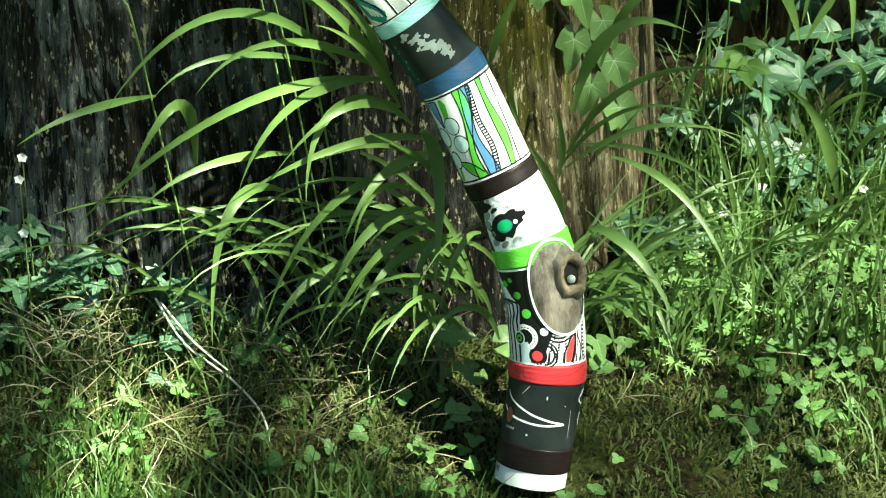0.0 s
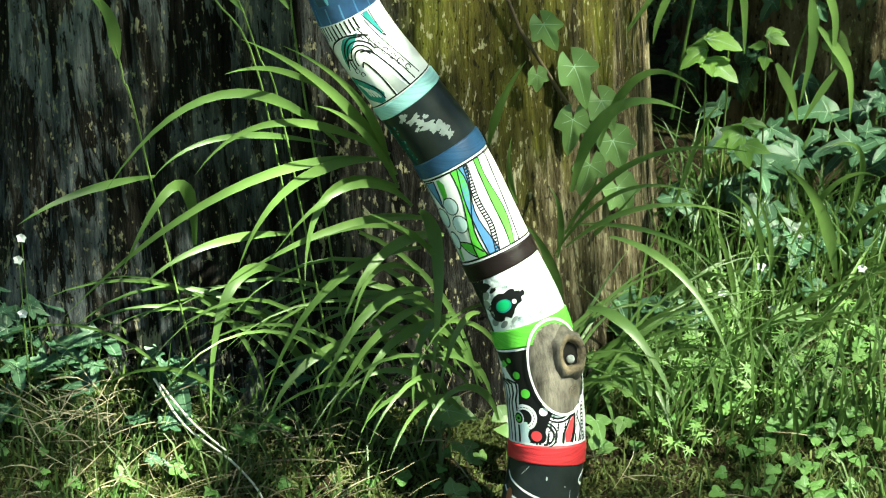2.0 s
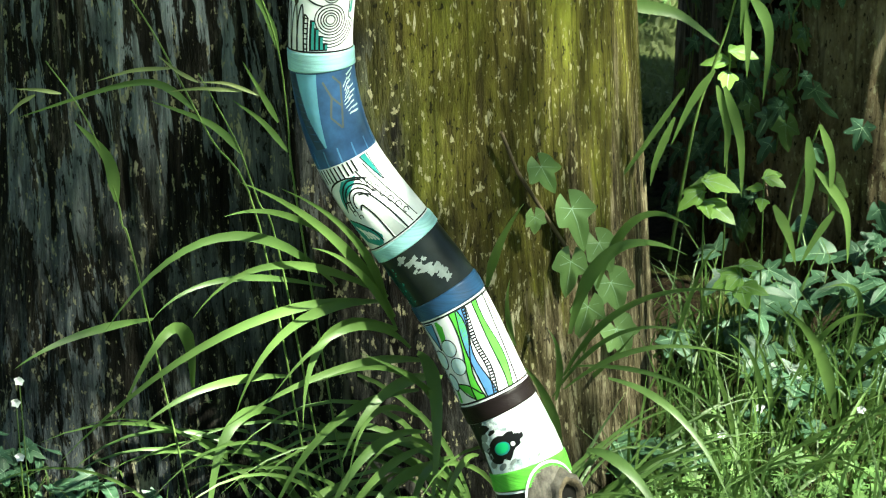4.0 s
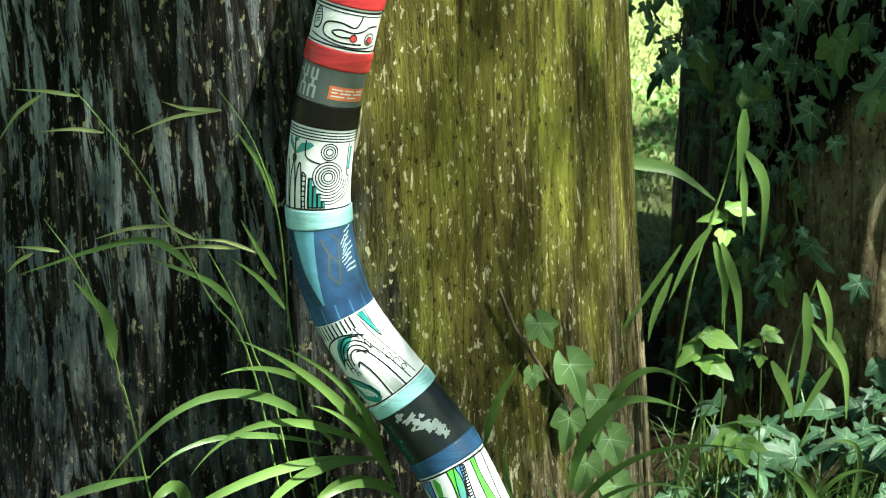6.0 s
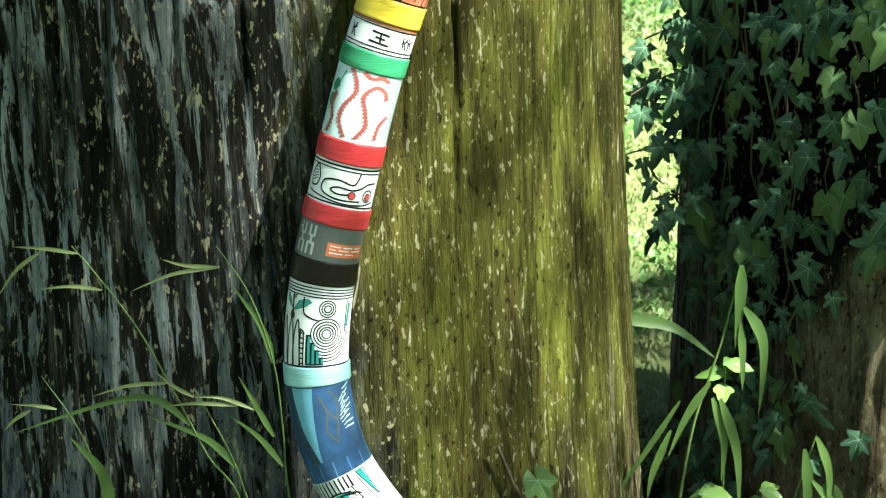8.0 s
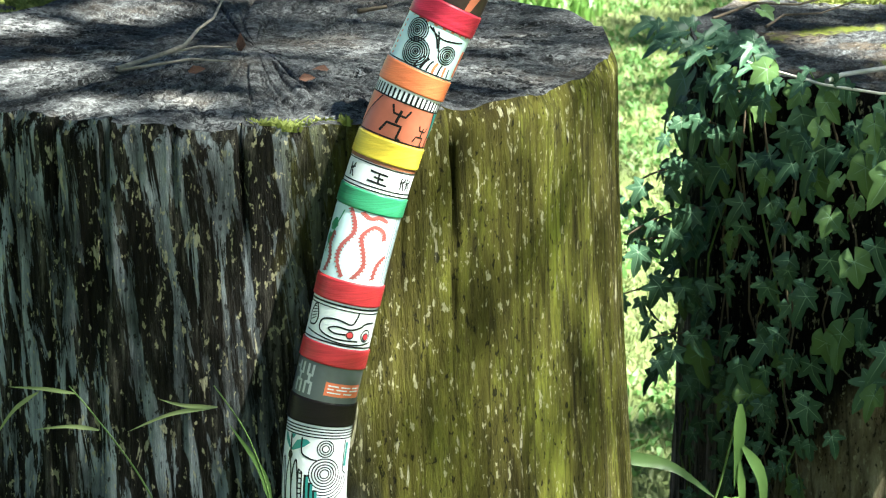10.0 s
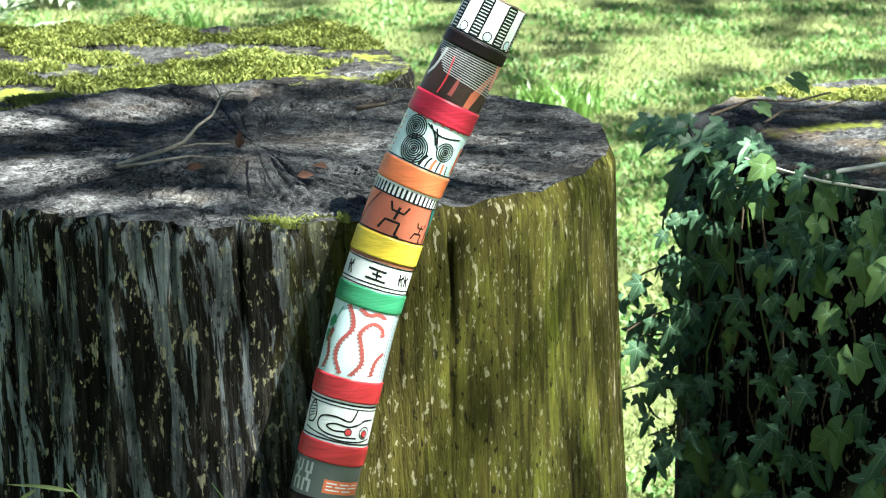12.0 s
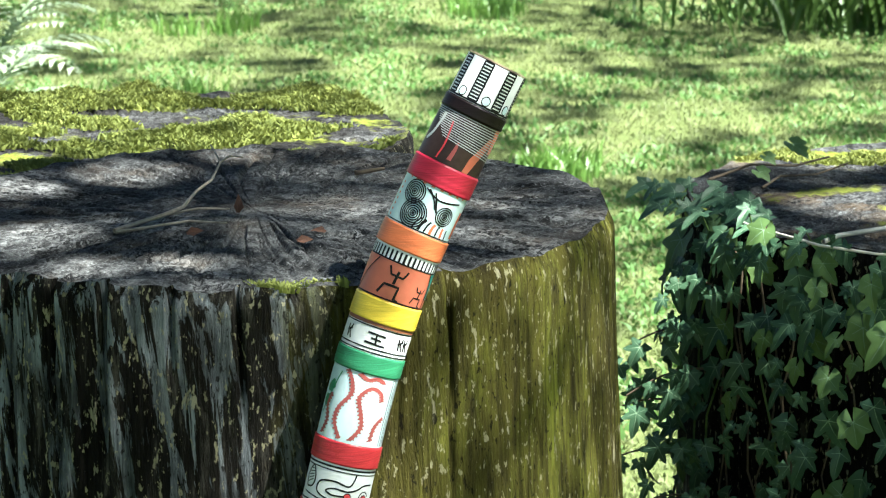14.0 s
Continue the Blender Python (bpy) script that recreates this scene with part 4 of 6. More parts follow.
# dark section with pale wound lines and flame strokes
b_ = S["ember"]
for i in range(13):
    f = 0.98 - i * 0.045
    b_.line([(a, f - 0.0008 * i * a * 0.12) for a in range(-86 + 4 * i, 91 - i, 8)], 0.6, "grey", "wound_line", steps=2)
b_.patch([(0.0, 22, 34), (0.3, 26, 44), (0.6, 40, 56), (0.8, 50, 60)], "rust")
b_.patch([(0.5, 62, 84), (0.8, 60, 88), (1.0, 56, 88)], "orange")
b_.line(smooth_path([(-30, 0.05), (-26, 0.4), (-30, 0.8)]), 1.2, "red")
b_.patch([(0.1, -12, -4), (0.3, -9, -2), (0.5, -6, -3)], "brick")
b_.line(smooth_path([(-74, 0.3), (-60, 0.5), (-52, 0.9)]), 2.4, "grey")

# mouth end: ladders and rounded white fingers
t_ = S["mouth"]
t_.hoop(0.03, 1.2, "black")
for a in (-66, -18, 30, 74):
    ladder(t_, [(a, 0.06), (a, 0.98)], 9.0, rung=1.4, gap=3.0, rail=1.2)
for a in (-42, 6, 52):
    t_.disc(a, 0.16, 8.6, "black", squash=1.1, lift=0.0004)
    t_.disc(a, 0.16, 6.8, "pale", squash=1.1, lift=0.0006)


def mouth_rim():
    """The rolled wax rim and the bore."""
    v, f, k = [], [], 48
    s = SLEN[-1]
    axis = (CURVE[-1] - CURVE[-4]).normalized()
    prof = ((0.0, 0.0), (-0.001, 0.0012), (-0.003, 0.0014), (-0.008, 0.0004), (-0.011, -0.004), (-0.0115, -0.06))
    for dr, dz in prof:
        v += [on_stick(360 * i / k, s, dr) + axis * dz for i in range(k)]
    for j in range(len(prof) - 1):
        for i in range(k):
            b = (i + 1) % k
            f.append((j * k + i, j * k + b, (j + 1) * k + b, (j + 1) * k + i))
    part("mouth_rim", make_mesh("mouth_rim", v, f, [M["bark"]]), stick, "brown rim of the bore")


mouth_rim()
# ---- unseen foliage overhead, added out of view: it dapples the sun ----
SLOPE = (SUN_DIR.x / SUN_DIR.z, SUN_DIR.y / SUN_DIR.z)


def sunlit(gx, gy):
    """Where, on level ground, wide gaps between the leaves let the full sun through."""
    for cx, cy, rx, ry in ((-0.40, 2.29, 0.05, 0.05), (-0.345, 2.13, 0.06, 0.085), (-0.35, 2.02, 0.06, 0.06), (-0.936, 3.186, 0.066, 0.075),
                           (-0.998, 2.838, 0.062, 0.070), (-0.930, 2.697, 0.055, 0.045), (-0.836, 2.717, 0.040, 0.030), (-0.828, 3.290, 0.045, 0.045),
                           (-0.697, 2.956, 0.040, 0.045), (-1.066, 3.087, 0.065, 0.055), (-0.19, 3.20, 0.06, 0.06), (-0.31, 3.06, 0.06, 0.09),
                           (-1.15, 3.78, 0.30, 0.14), (-0.72, 3.74, 0.22, 0.10), (-0.05, 3.78, 0.20, 0.13), (0.08, 3.42, 0.18, 0.10), (0.03, 2.74, 0.035, 0.03)):
        if ((gx - cx) / rx) ** 2 + ((gy - cy) / ry) ** 2 < 1:
            return True
    return False


def lawn_sun(gx, gy):
    if 0.2 < gx < 0.9 and 4.6 < gy < 6.6:
        return fbm(gx * 2.0, gy * 1.4, 2.0, 2) > -0.3
    if -2.2 < gx < -1.2 and 7.5 < gy < 10.5:
        return fbm(gx * 3.0, gy * 2.0, 2.0, 2) > -0.1
    return fbm(gx * 2.1, gy * 0.95, 2.0, 3) > 0.15


def build_unseen_canopy():
    rng = random.Random(12)
    v, f = [], []

    def add(gx, gy, z, s):
        c = Vector((gx + SLOPE[0] * z, gy + SLOPE[1] * z, z))
        rot = Euler((rng.uniform(-0.6, 0.6), rng.uniform(-0.6, 0.6), rng.uniform(0, 6.28))).to_matrix()
        k = len(v)
        v.extend(c + rot @ Vector(p) * s for p in ((-1.3, 0, 0), (-0.3, -0.8, 0.1), (0.7, -0.5, 0.1), (1.5, 0, -0.2), (0.7, 0.5, 0.1), (-0.3, 0.8, 0.1)))
        f.append(tuple(range(k, k + 6)))

    def keep(gx, gy):
        """The share of leaves left: thinner over the sunnier places."""
        if -1.45 < gx < -0.55 and 3.50 < gy < 4.1:
            return 0.32
        if -0.74 < gx < -0.48 and 2.52 < gy < 2.74:
            return 0.50
        if -0.55 < gx < 0.10 and 2.36 < gy < 2.86:
            return 0.80
        if -0.60 < gx < 0.10 and 2.10 < gy <= 2.36:
            return 0.66
        if gx > 0.10:
            if gx < 0.34 and gy < 2.18:
                return 0.95
            return 0.58 if gy < 2.55 else 0.66
        if -1.2 < gx < -0.4 and 2.6 < gy < 3.4:
            return 0.82
        return 0.80 if gy < 2.12 else 0.95

    across, along = 224, 205
    for i in range(across * along):
        gx, gy = -2.2 + 4.6 * (i % across + rng.random()) / across, 4.2 * (i // across + rng.random()) / along
        if not sunlit(gx, gy) and rng.random() < keep(gx, gy):
            add(gx, gy, rng.uniform(4.0, 5.6), rng.uniform(0.011, 0.021))
    for x0, x1, y0, y1, n in ((-1.35, -0.80, 2.62, 3.50, 1500), (0.06, 0.20, 2.96, 3.12, 230), (-0.15, 0.45, 3.15, 4.0, 650), (-0.75, -0.18, 1.85, 2.20, 500)):
        for _ in range(n):
            gx, gy = rng.uniform(x0, x1), rng.uniform(y0, y1)
            if not sunlit(gx, gy):
                add(gx, gy, rng.uniform(4.0, 5.6), rng.uniform(0.011, 0.021))
    for _ in range(7000):
        gx, gy = rng.uniform(-4.5, 4.5), rng.uniform(-4.0, 4.2)
        inner = -2.2 < gx < 2.4 and gy > 0
        if not inner and (gx / 4.4) ** 2 + ((gy - 2.5) / 5.5) ** 2 < 1 + 0.35 * noise.noise((gx, gy, 1.0)) and fbm(gx * 1.3, gy * 1.3, 6.0, 2) < 0.25:
            add(gx, gy, rng.uniform(4.0, 5.6), rng.uniform(0.05, 0.085))
    for _ in range(15000):
        gx, gy = rng.uniform(-4.5, 4.5), rng.uniform(4.0, 17.0)
        if not lawn_sun(gx, gy) and abs(gx) < 4.0 + 0.9 * noise.noise((gy * 0.8, 3, 1)):
            add(gx, gy, rng.uniform(8.0, 10.5), rng.uniform(0.04, 0.07))
    m = leaf("unseen_canopy_leaf", (0.03, 0.06, 0.012), (0.07, 0.12, 0.025), 0.5, 0.25)
    tagged(new("overhead_foliage", make_mesh("overhead_foliage", v, f, [m], smooth=False)), "unseen green leaves overhead, added to dapple the sun", "foliage", kind="stuff")


build_unseen_canopy()

# ---- plant materials ----
P = {
    "blade": leaf("grass_blade", (0.058, 0.115, 0.030), (0.125, 0.205, 0.052), 0.42, 0.30),
    "pale_blade": leaf("pale_grass_spray", (0.14, 0.18, 0.06), (0.28, 0.33, 0.14), 0.5, 0.3),
    "lawn": leaf("lawn_grass", (0.115, 0.145, 0.055), (0.235, 0.265, 0.105), 0.6, 0.35),
    "thin": leaf("fine_grass", (0.030, 0.068, 0.014), (0.095, 0.145, 0.036), 0.5, 0.25),
    "near": leaf("near_grass", (0.032, 0.075, 0.014), (0.105, 0.175, 0.040), 0.5, 0.3),
    "moss": leaf("moss_shoot", (0.020, 0.030, 0.007), (0.105, 0.130, 0.030), 0.8, 0.2),
    "topmoss": leaf("bright_moss", (0.065, 0.090, 0.016), (0.26, 0.29, 0.062), 0.8, 0.25),
    "ivy": leaf("ivy_leaf", (0.024, 0.064, 0.037), (0.070, 0.142, 0.072), 0.42, 0.12),
    "ivy_light": leaf("young_ivy_leaf", (0.065, 0.130, 0.038), (0.140, 0.225, 0.072), 0.42, 0.2),
    "vein": plain("leaf_vein", (0.16, 0.27, 0.16), (0.30, 0.42, 0.26), 60, 0.5, 0.1),
    "round": leaf("round_leaf", (0.055, 0.135, 0.030), (0.135, 0.25, 0.065), 0.55, 0.3),
    "herb": leaf("herb_leaf", (0.09, 0.18, 0.05), (0.20, 0.33, 0.10), 0.45, 0.3),
    "fresh": leaf("fresh_leaf", (0.08, 0.18, 0.03), (0.19, 0.31, 0.07), 0.4, 0.35),
    "stem": plain("vine_stem", (0.04, 0.03, 0.02), (0.14, 0.105, 0.065), 50, 0.7, 0.4),
    "green_stem": plain("green_stem", (0.06, 0.11, 0.025), (0.15, 0.22, 0.06), 50, 0.5, 0.2),
    "straw": plain("dry_straw", (0.17, 0.145, 0.08), (0.42, 0.37, 0.25), 40, 0.6, 0.2),
    "dull_straw": plain("dull_straw", (0.07, 0.06, 0.032), (0.22, 0.19, 0.115), 40, 0.7, 0.2),
    "grey_twig": plain("grey_twig", (0.13, 0.11, 0.08), (0.40, 0.35, 0.27), 60, 0.7, 0.5),
    "pale_straw": plain("pale_straw", (0.50, 0.47, 0.38), (0.75, 0.72, 0.62), 40, 0.5, 0.2),
    "dead": plain("dead_leaf", (0.05, 0.022, 0.014), (0.17, 0.085, 0.05), 50, 0.7, 0.5),
    "petal": plain("white_petal", (0.70, 0.70, 0.70), (0.85, 0.85, 0.84), 40, 0.5, 0.1),
    "fern": leaf("pale_fern", (0.20, 0.30, 0.14), (0.50, 0.58, 0.42), 0.5, 0.3),
}


def bezier(a, c, b, n):
    return [a * (1 - t) ** 2 + c * 2 * t * (1 - t) + b * t * t for t in (i / n for i in range(n + 1))]


def ribbon(path, width, fold=0.25, twist=0.0, point=0.5, face=None):
    """A grass blade along a path: keeled, tapering to a point. Vertices and faces."""
    v, f = [], []
    n = len(path) - 1
    for i, p in enumerate(path):
        t = i / n
        d = (path[min(i + 1, n)] - path[max(i - 1, 0)]).normalized()
        ref = face or Vector((0.15, -1, 0.35))
        side = d.cross(ref)
        side = side.normalized() if side.length > 1e-4 else Vector((1, 0, 0))
        nor = side.cross(d).normalized()
        a = twist * t
        side, nor = side * math.cos(a) + nor * math.sin(a), nor * math.cos(a) - side * math.sin(a)
        w = width * 0.5 * min(1, 0.28 + t * 2.6) * max(0.02, 1 - max(0, (t - (1 - point)) / point) ** 1.5)
        v += [p - side * w + nor * w * fold, p.copy(), p + side * w + nor * w * fold]
    for i in range(n):
        k = 3 * i
        f += [(k, k + 1, k + 4, k + 3), (k + 1, k + 2, k + 5, k + 4)]
    return v, f


def tube(path, r0, r1, n=6):
    v, f = [], []
    m = len(path) - 1
    for i, p in enumerate(path):
        d = (path[min(i + 1, m)] - path[max(i - 1, 0)]).normalized()
        s = d.cross(Vector((0.3, -0.8, 0.5))).normalized()
        u = s.cross(d)
        r = r0 + (r1 - r0) * i / m
        v += [p + (s * math.cos(6.2832 * k / n) + u * math.sin(6.2832 * k / n)) * r for k in range(n)]
    for i in range(m):
        for k in range(n):
            b = (k + 1) % n
            f.append((i * n + k, i * n + b, (i + 1) * n + b, (i + 1) * n + k))
    return v, f


def joined(chunks):
    v, f = [], []
    for cv, cf in chunks:
        k = len(v)
        v += cv
        f += [tuple(i + k for i in q) for q in cf]
    return v, f


# ---- long-bladed grass tufts ----
def arch(root, az, length, e0, e1, n=12, wob=0.0):
    """A path that rises at e0 degrees and bends over to e1 on the way."""
    p, out = Vector(root), [Vector(root)]
    for i in range(n):
        t = (i + 0.5) / n
        e = radians(e0 + (e1 - e0) * t ** 1.25)
        a = radians(az + wob * t)
        p = p + Vector((math.cos(a) * math.cos(e), math.sin(a) * math.cos(e), math.sin(e))) * (length / n)
        out.append(p.copy())
    return out


def tuft(label, heroes, depth, randoms, seed, thing="grass_tuft"):
    """Blades named by foot, crown and tip (x, z), with random ones round a root between them."""
    rng = random.Random(seed)
    ob = empty(thing, label, "grass", "grass tufts")
    for x0, z0, x1, z1, x2, z2, wide in heroes:
        a, m_, b = Vector((x0, depth[0], z0)), Vector((x1, depth[1], z1)), Vector((x2, depth[2], z2))
        for q in (a, m_, b):
            q.y += rng.uniform(-0.008, 0.008)
        c = 2 * m_ - 0.5 * (a + b)
        v, f = ribbon(bezier(a, c, b, 14), wide * 1.08, 0.22, rng.uniform(-0.6, 0.6), 0.75)
        part("blade", make_mesh("blade", v, f, [P["blade"]]), ob)
    for (rx, ry, rz), spread, count, (az0, az1), (l0, l1), (e0, e1), w in randoms:
        for _ in range(count):
            root = (rx + rng.gauss(0, spread), ry + rng.gauss(0, spread * 0.5), rz)
            path = arch(root, rng.uniform(az0, az1), rng.uniform(l0, l1), rng.uniform(58, 86), rng.uniform(e0, e1), 11, rng.uniform(-25, 25))
            v, f = ribbon(path, w * rng.uniform(0.55, 1.1), 0.25, rng.uniform(-0.9, 0.9), 0.75)
            part("blade", make_mesh("blade", v, f, [P["blade"]]), ob)
    return ob


# blades by foot, crown and tip (x, z) and width
ARCHING = [
    (-0.044, 0.361, -0.102, 0.476, -0.181, 0.550, 0.0099), (-0.050, 0.358, -0.078, 0.474, -0.143, 0.546, 0.0079),
    (-0.099, 0.395, -0.205, 0.476, -0.314, 0.390, 0.0093), (-0.110, 0.389, -0.207, 0.429, -0.269, 0.405, 0.0060),
    (-0.050, 0.380, -0.154, 0.442, -0.229, 0.410, 0.0082), (-0.061, 0.374, -0.204, 0.375, -0.366, 0.251, 0.0093),
    (-0.243, 0.283, -0.251, 0.383, -0.305, 0.301, 0.0121), (-0.056, 0.374, -0.143, 0.375, -0.195, 0.301, 0.0104),
    (-0.042, 0.346, -0.108, 0.366, -0.130, 0.291, 0.0115), (-0.029, 0.321, -0.087, 0.381, -0.158, 0.330, 0.0082),
    (-0.009, 0.305, -0.098, 0.334, -0.206, 0.291, 0.0088), (-0.158, 0.251, -0.208, 0.260, -0.226, 0.135, 0.0115),
    (-0.021, 0.277, -0.116, 0.257, -0.179, 0.142, 0.0093), (0.002, 0.289, -0.055, 0.301, -0.096, 0.247, 0.0110),
]
DROOPING = [
    (-0.022, 0.316, -0.004, 0.291, -0.011, 0.174, 0.0137), (-0.015, 0.228, -0.078, 0.235, -0.127, 0.133, 0.0099),
    (-0.010, 0.215, -0.070, 0.209, -0.119, 0.122, 0.0093), (-0.072, 0.179, -0.135, 0.176, -0.172, 0.132, 0.0093),
    (0.007, 0.199, -0.051, 0.199, -0.085, 0.148, 0.0088), (0.013, 0.200, -0.021, 0.209, -0.027, 0.136, 0.0077),
    (0.038, 0.199, 0.013, 0.209, -0.008, 0.146, 0.0077), (-0.278, 0.359, -0.343, 0.374, -0.399, 0.356, 0.0077),
    (-0.145, 0.296, -0.223, 0.315, -0.287, 0.289, 0.0082), (-0.022, 0.252, -0.067, 0.279, -0.089, 0.227, 0.0066),
    (-0.114, 0.447, -0.155, 0.501, -0.197, 0.514, 0.0060), (-0.042, 0.343, -0.075, 0.436, -0.117, 0.482, 0.0071),
    (-0.010, 0.264, -0.050, 0.335, -0.118, 0.342, 0.0066), (-0.001, 0.257, -0.023, 0.323, -0.075, 0.369, 0.0060),
]
LEANING = [
    (0.130, 0.304, 0.167, 0.409, 0.236, 0.430, 0.0132), (0.156, 0.354, 0.190, 0.443, 0.238, 0.464, 0.0093),
    (0.125, 0.253, 0.193, 0.355, 0.297, 0.387, 0.0077), (0.114, 0.233, 0.178, 0.324, 0.256, 0.340, 0.0049),
    (0.125, 0.246, 0.206, 0.307, 0.298, 0.319, 0.0055), (0.136, 0.266, 0.225, 0.273, 0.283, 0.243, 0.0049),
    (0.170, 0.253, 0.244, 0.224, 0.294, 0.144, 0.0077), (0.150, 0.173, 0.198, 0.157, 0.243, 0.084, 0.0115),
    (0.157, 0.112, 0.205, 0.113, 0.236, 0.063, 0.0104), (0.155, 0.091, 0.169, 0.079, 0.179, 0.056, 0.0082),
    (0.047, 0.355, 0.058, 0.423, 0.080, 0.489, 0.0099), (0.124, 0.170, 0.106, 0.250, 0.079, 0.315, 0.0104),
    (0.117, 0.233, 0.118, 0.292, 0.104, 0.354, 0.0071), (0.076, 0.289, 0.066, 0.346, 0.067, 0.409, 0.0055),
]
SPREADING = [
    (0.342, 0.137, 0.331, 0.216, 0.294, 0.279, 0.0066), (0.422, 0.141, 0.395, 0.237, 0.351, 0.304, 0.0132),
    (0.430, 0.210, 0.434, 0.300, 0.383, 0.329, 0.0060), (0.433, 0.172, 0.460, 0.240, 0.489, 0.238, 0.0066),
    (0.317, 0.099, 0.300, 0.182, 0.264, 0.281, 0.0066), (0.353, 0.127, 0.345, 0.203, 0.317, 0.285, 0.0060),
    (0.239, 0.200, 0.267, 0.323, 0.281, 0.371, 0.0049), (0.132, 0.173, 0.152, 0.250, 0.160, 0.298, 0.0066),
    (0.138, 0.166, 0.171, 0.217, 0.201, 0.285, 0.0055), (0.373, 0.179, 0.411, 0.263, 0.449, 0.291, 0.0066),
    (0.243, 0.116, 0.275, 0.155, 0.306, 0.171, 0.0060),
]
tuft("large arching tuft of broad green grass at the stump's foot", ARCHING + DROOPING, (2.215, 2.155, 2.115),
     [((0.01, 2.225, 0.13), 0.04, 14, (150, 235), (0.18, 0.32), (-80, -30), 0.0075),
      ((-0.06, 2.225, 0.12), 0.05, 14, (150, 235), (0.20, 0.36), (-70, -20), 0.0070),
      ((-0.16, 2.235, 0.12), 0.05, 9, (150, 230), (0.16, 0.30), (-60, 0), 0.0065),
      ((0.00, 2.20, 0.10), 0.03, 10, (190, 270), (0.12, 0.22), (-85, -40), 0.0085)], 3)
tuft("spreading tuft of bright green grass beside the stump", LEANING, (2.28, 2.25, 2.20),
     [((0.12, 2.28, 0.02), 0.03, 22, (-60, 60), (0.18, 0.34), (-60, 10), 0.0055),
      ((0.20, 2.34, 0.0), 0.04, 16, (-90, 80), (0.16, 0.30), (-50, 30), 0.0055)], 5)
tuft("loose bright grass among the herbs", SPREADING, (2.40, 2.37, 2.33),
     [((0.36, 2.42, 0.0), 0.06, 16, (-120, 120), (0.14, 0.28), (-50, 40), 0.006),
      ((0.47, 2.48, 0.0), 0.05, 12, (-140, 100), (0.14, 0.26), (-60, 40), 0.006)], 6)


def course(pts, y, n=5):
    """A rounded path through (x, z) points at one depth."""
    p = [Vector((x, y, z)) for x, z in pts]
    out = []
    for i in range(len(p) - 1):
        p0, p1, p2, p3 = p[max(i - 1, 0)], p[i], p[i + 1], p[min(i + 2, len(p) - 1)]
        for q in range(n):
            t = q / n
            out.append(0.5 * (2 * p1 + (p2 - p0) * t + (2 * p0 - 5 * p1 + 4 * p2 - p3) * t * t + (3 * p1 - p0 - 3 * p2 + p3) * t ** 3))
    return out + [p[-1]]


tall = empty("grass_tuft", "tall broad grass blades drooping between the two stumps", "grass", "grass tufts")
for w_, *pts in (
        (0.014, (0.313, 0.536), (0.316, 0.585), (0.317, 0.63)),
        (0.013, (0.34, 0.462), (0.342, 0.542), (0.321, 0.583)),
        (0.009, (0.322, 0.489), (0.321, 0.525), (0.318, 0.566)),
        (0.01, (0.245, 0.413), (0.264, 0.461), (0.288, 0.5)),
        (0.011, (0.303, 0.386), (0.304, 0.434), (0.291, 0.482)),
        (0.012, (0.323, 0.352), (0.318, 0.421), (0.299, 0.481)),
        (0.007, (0.179, 0.355), (0.217, 0.413), (0.257, 0.479)),
        (0.009, (0.225, 0.366), (0.23, 0.397), (0.248, 0.446)),
        (0.013, (0.386, 0.293), (0.395, 0.367), (0.39, 0.423)),
        (0.01, (0.417, 0.333), (0.417, 0.394), (0.402, 0.437)),
        (0.011, (0.442, 0.272), (0.435, 0.336), (0.4, 0.386)),
        (0.009, (0.39, 0.27), (0.404, 0.302), (0.424, 0.337)),
        (0.012, (0.386, 0.27), (0.375, 0.309), (0.358, 0.343))):
    part("blade", make_mesh("blade", *ribbon(course(pts[::-1], 2.5, 7), w_, 0.25, 0.2, 0.75), [P["blade"]]), tall)
part("blade", make_mesh("blade", *ribbon(course(((0.155, 0.526), (0.218, 0.511), (0.265, 0.499), (0.313, 0.462)), 2.66, 7), 0.015, 0.25, 0.3, 0.6), [P["blade"]]), tall)
for pts in (((0.249, 0.275), (0.269, 0.432), (0.287, 0.502), (0.3, 0.547), (0.317, 0.627)), ((0.373, 0.27), (0.378, 0.343), (0.402, 0.435))):
    part("stalk", make_mesh("stalk", *tube(course(pts, 2.505, 6), 0.0022, 0.0012, 6), [P["green_stem"]]), tall)


def seed_stem(label, stalk, sprays, leaves=(), y=2.19):
    """A thin flowering grass stem with drooping seed sprays."""
    ob = empty("flowering_grass", label, "grass", "flowering grass stems")
    root = (stalk[0][0] + 0.05, 0.10)
    part("stalk", make_mesh("stalk", *tube(course([root, *stalk], y), 0.0012, 0.0006, 5), [P["green_stem"]]), ob)
    for s_ in sprays:
        path = course(s_, y - 0.004, 6)
        part("spray", make_mesh("spray", *ribbon(path, 0.0040, 0.5, 0.4, 0.7), [P["pale_blade"]]), ob)
    for w_, *pts in leaves:
        part("blade", make_mesh("blade", *ribbon(course(pts, y, 7), w_, 0.25, 0.3, 0.75), [P["blade"]]), ob)


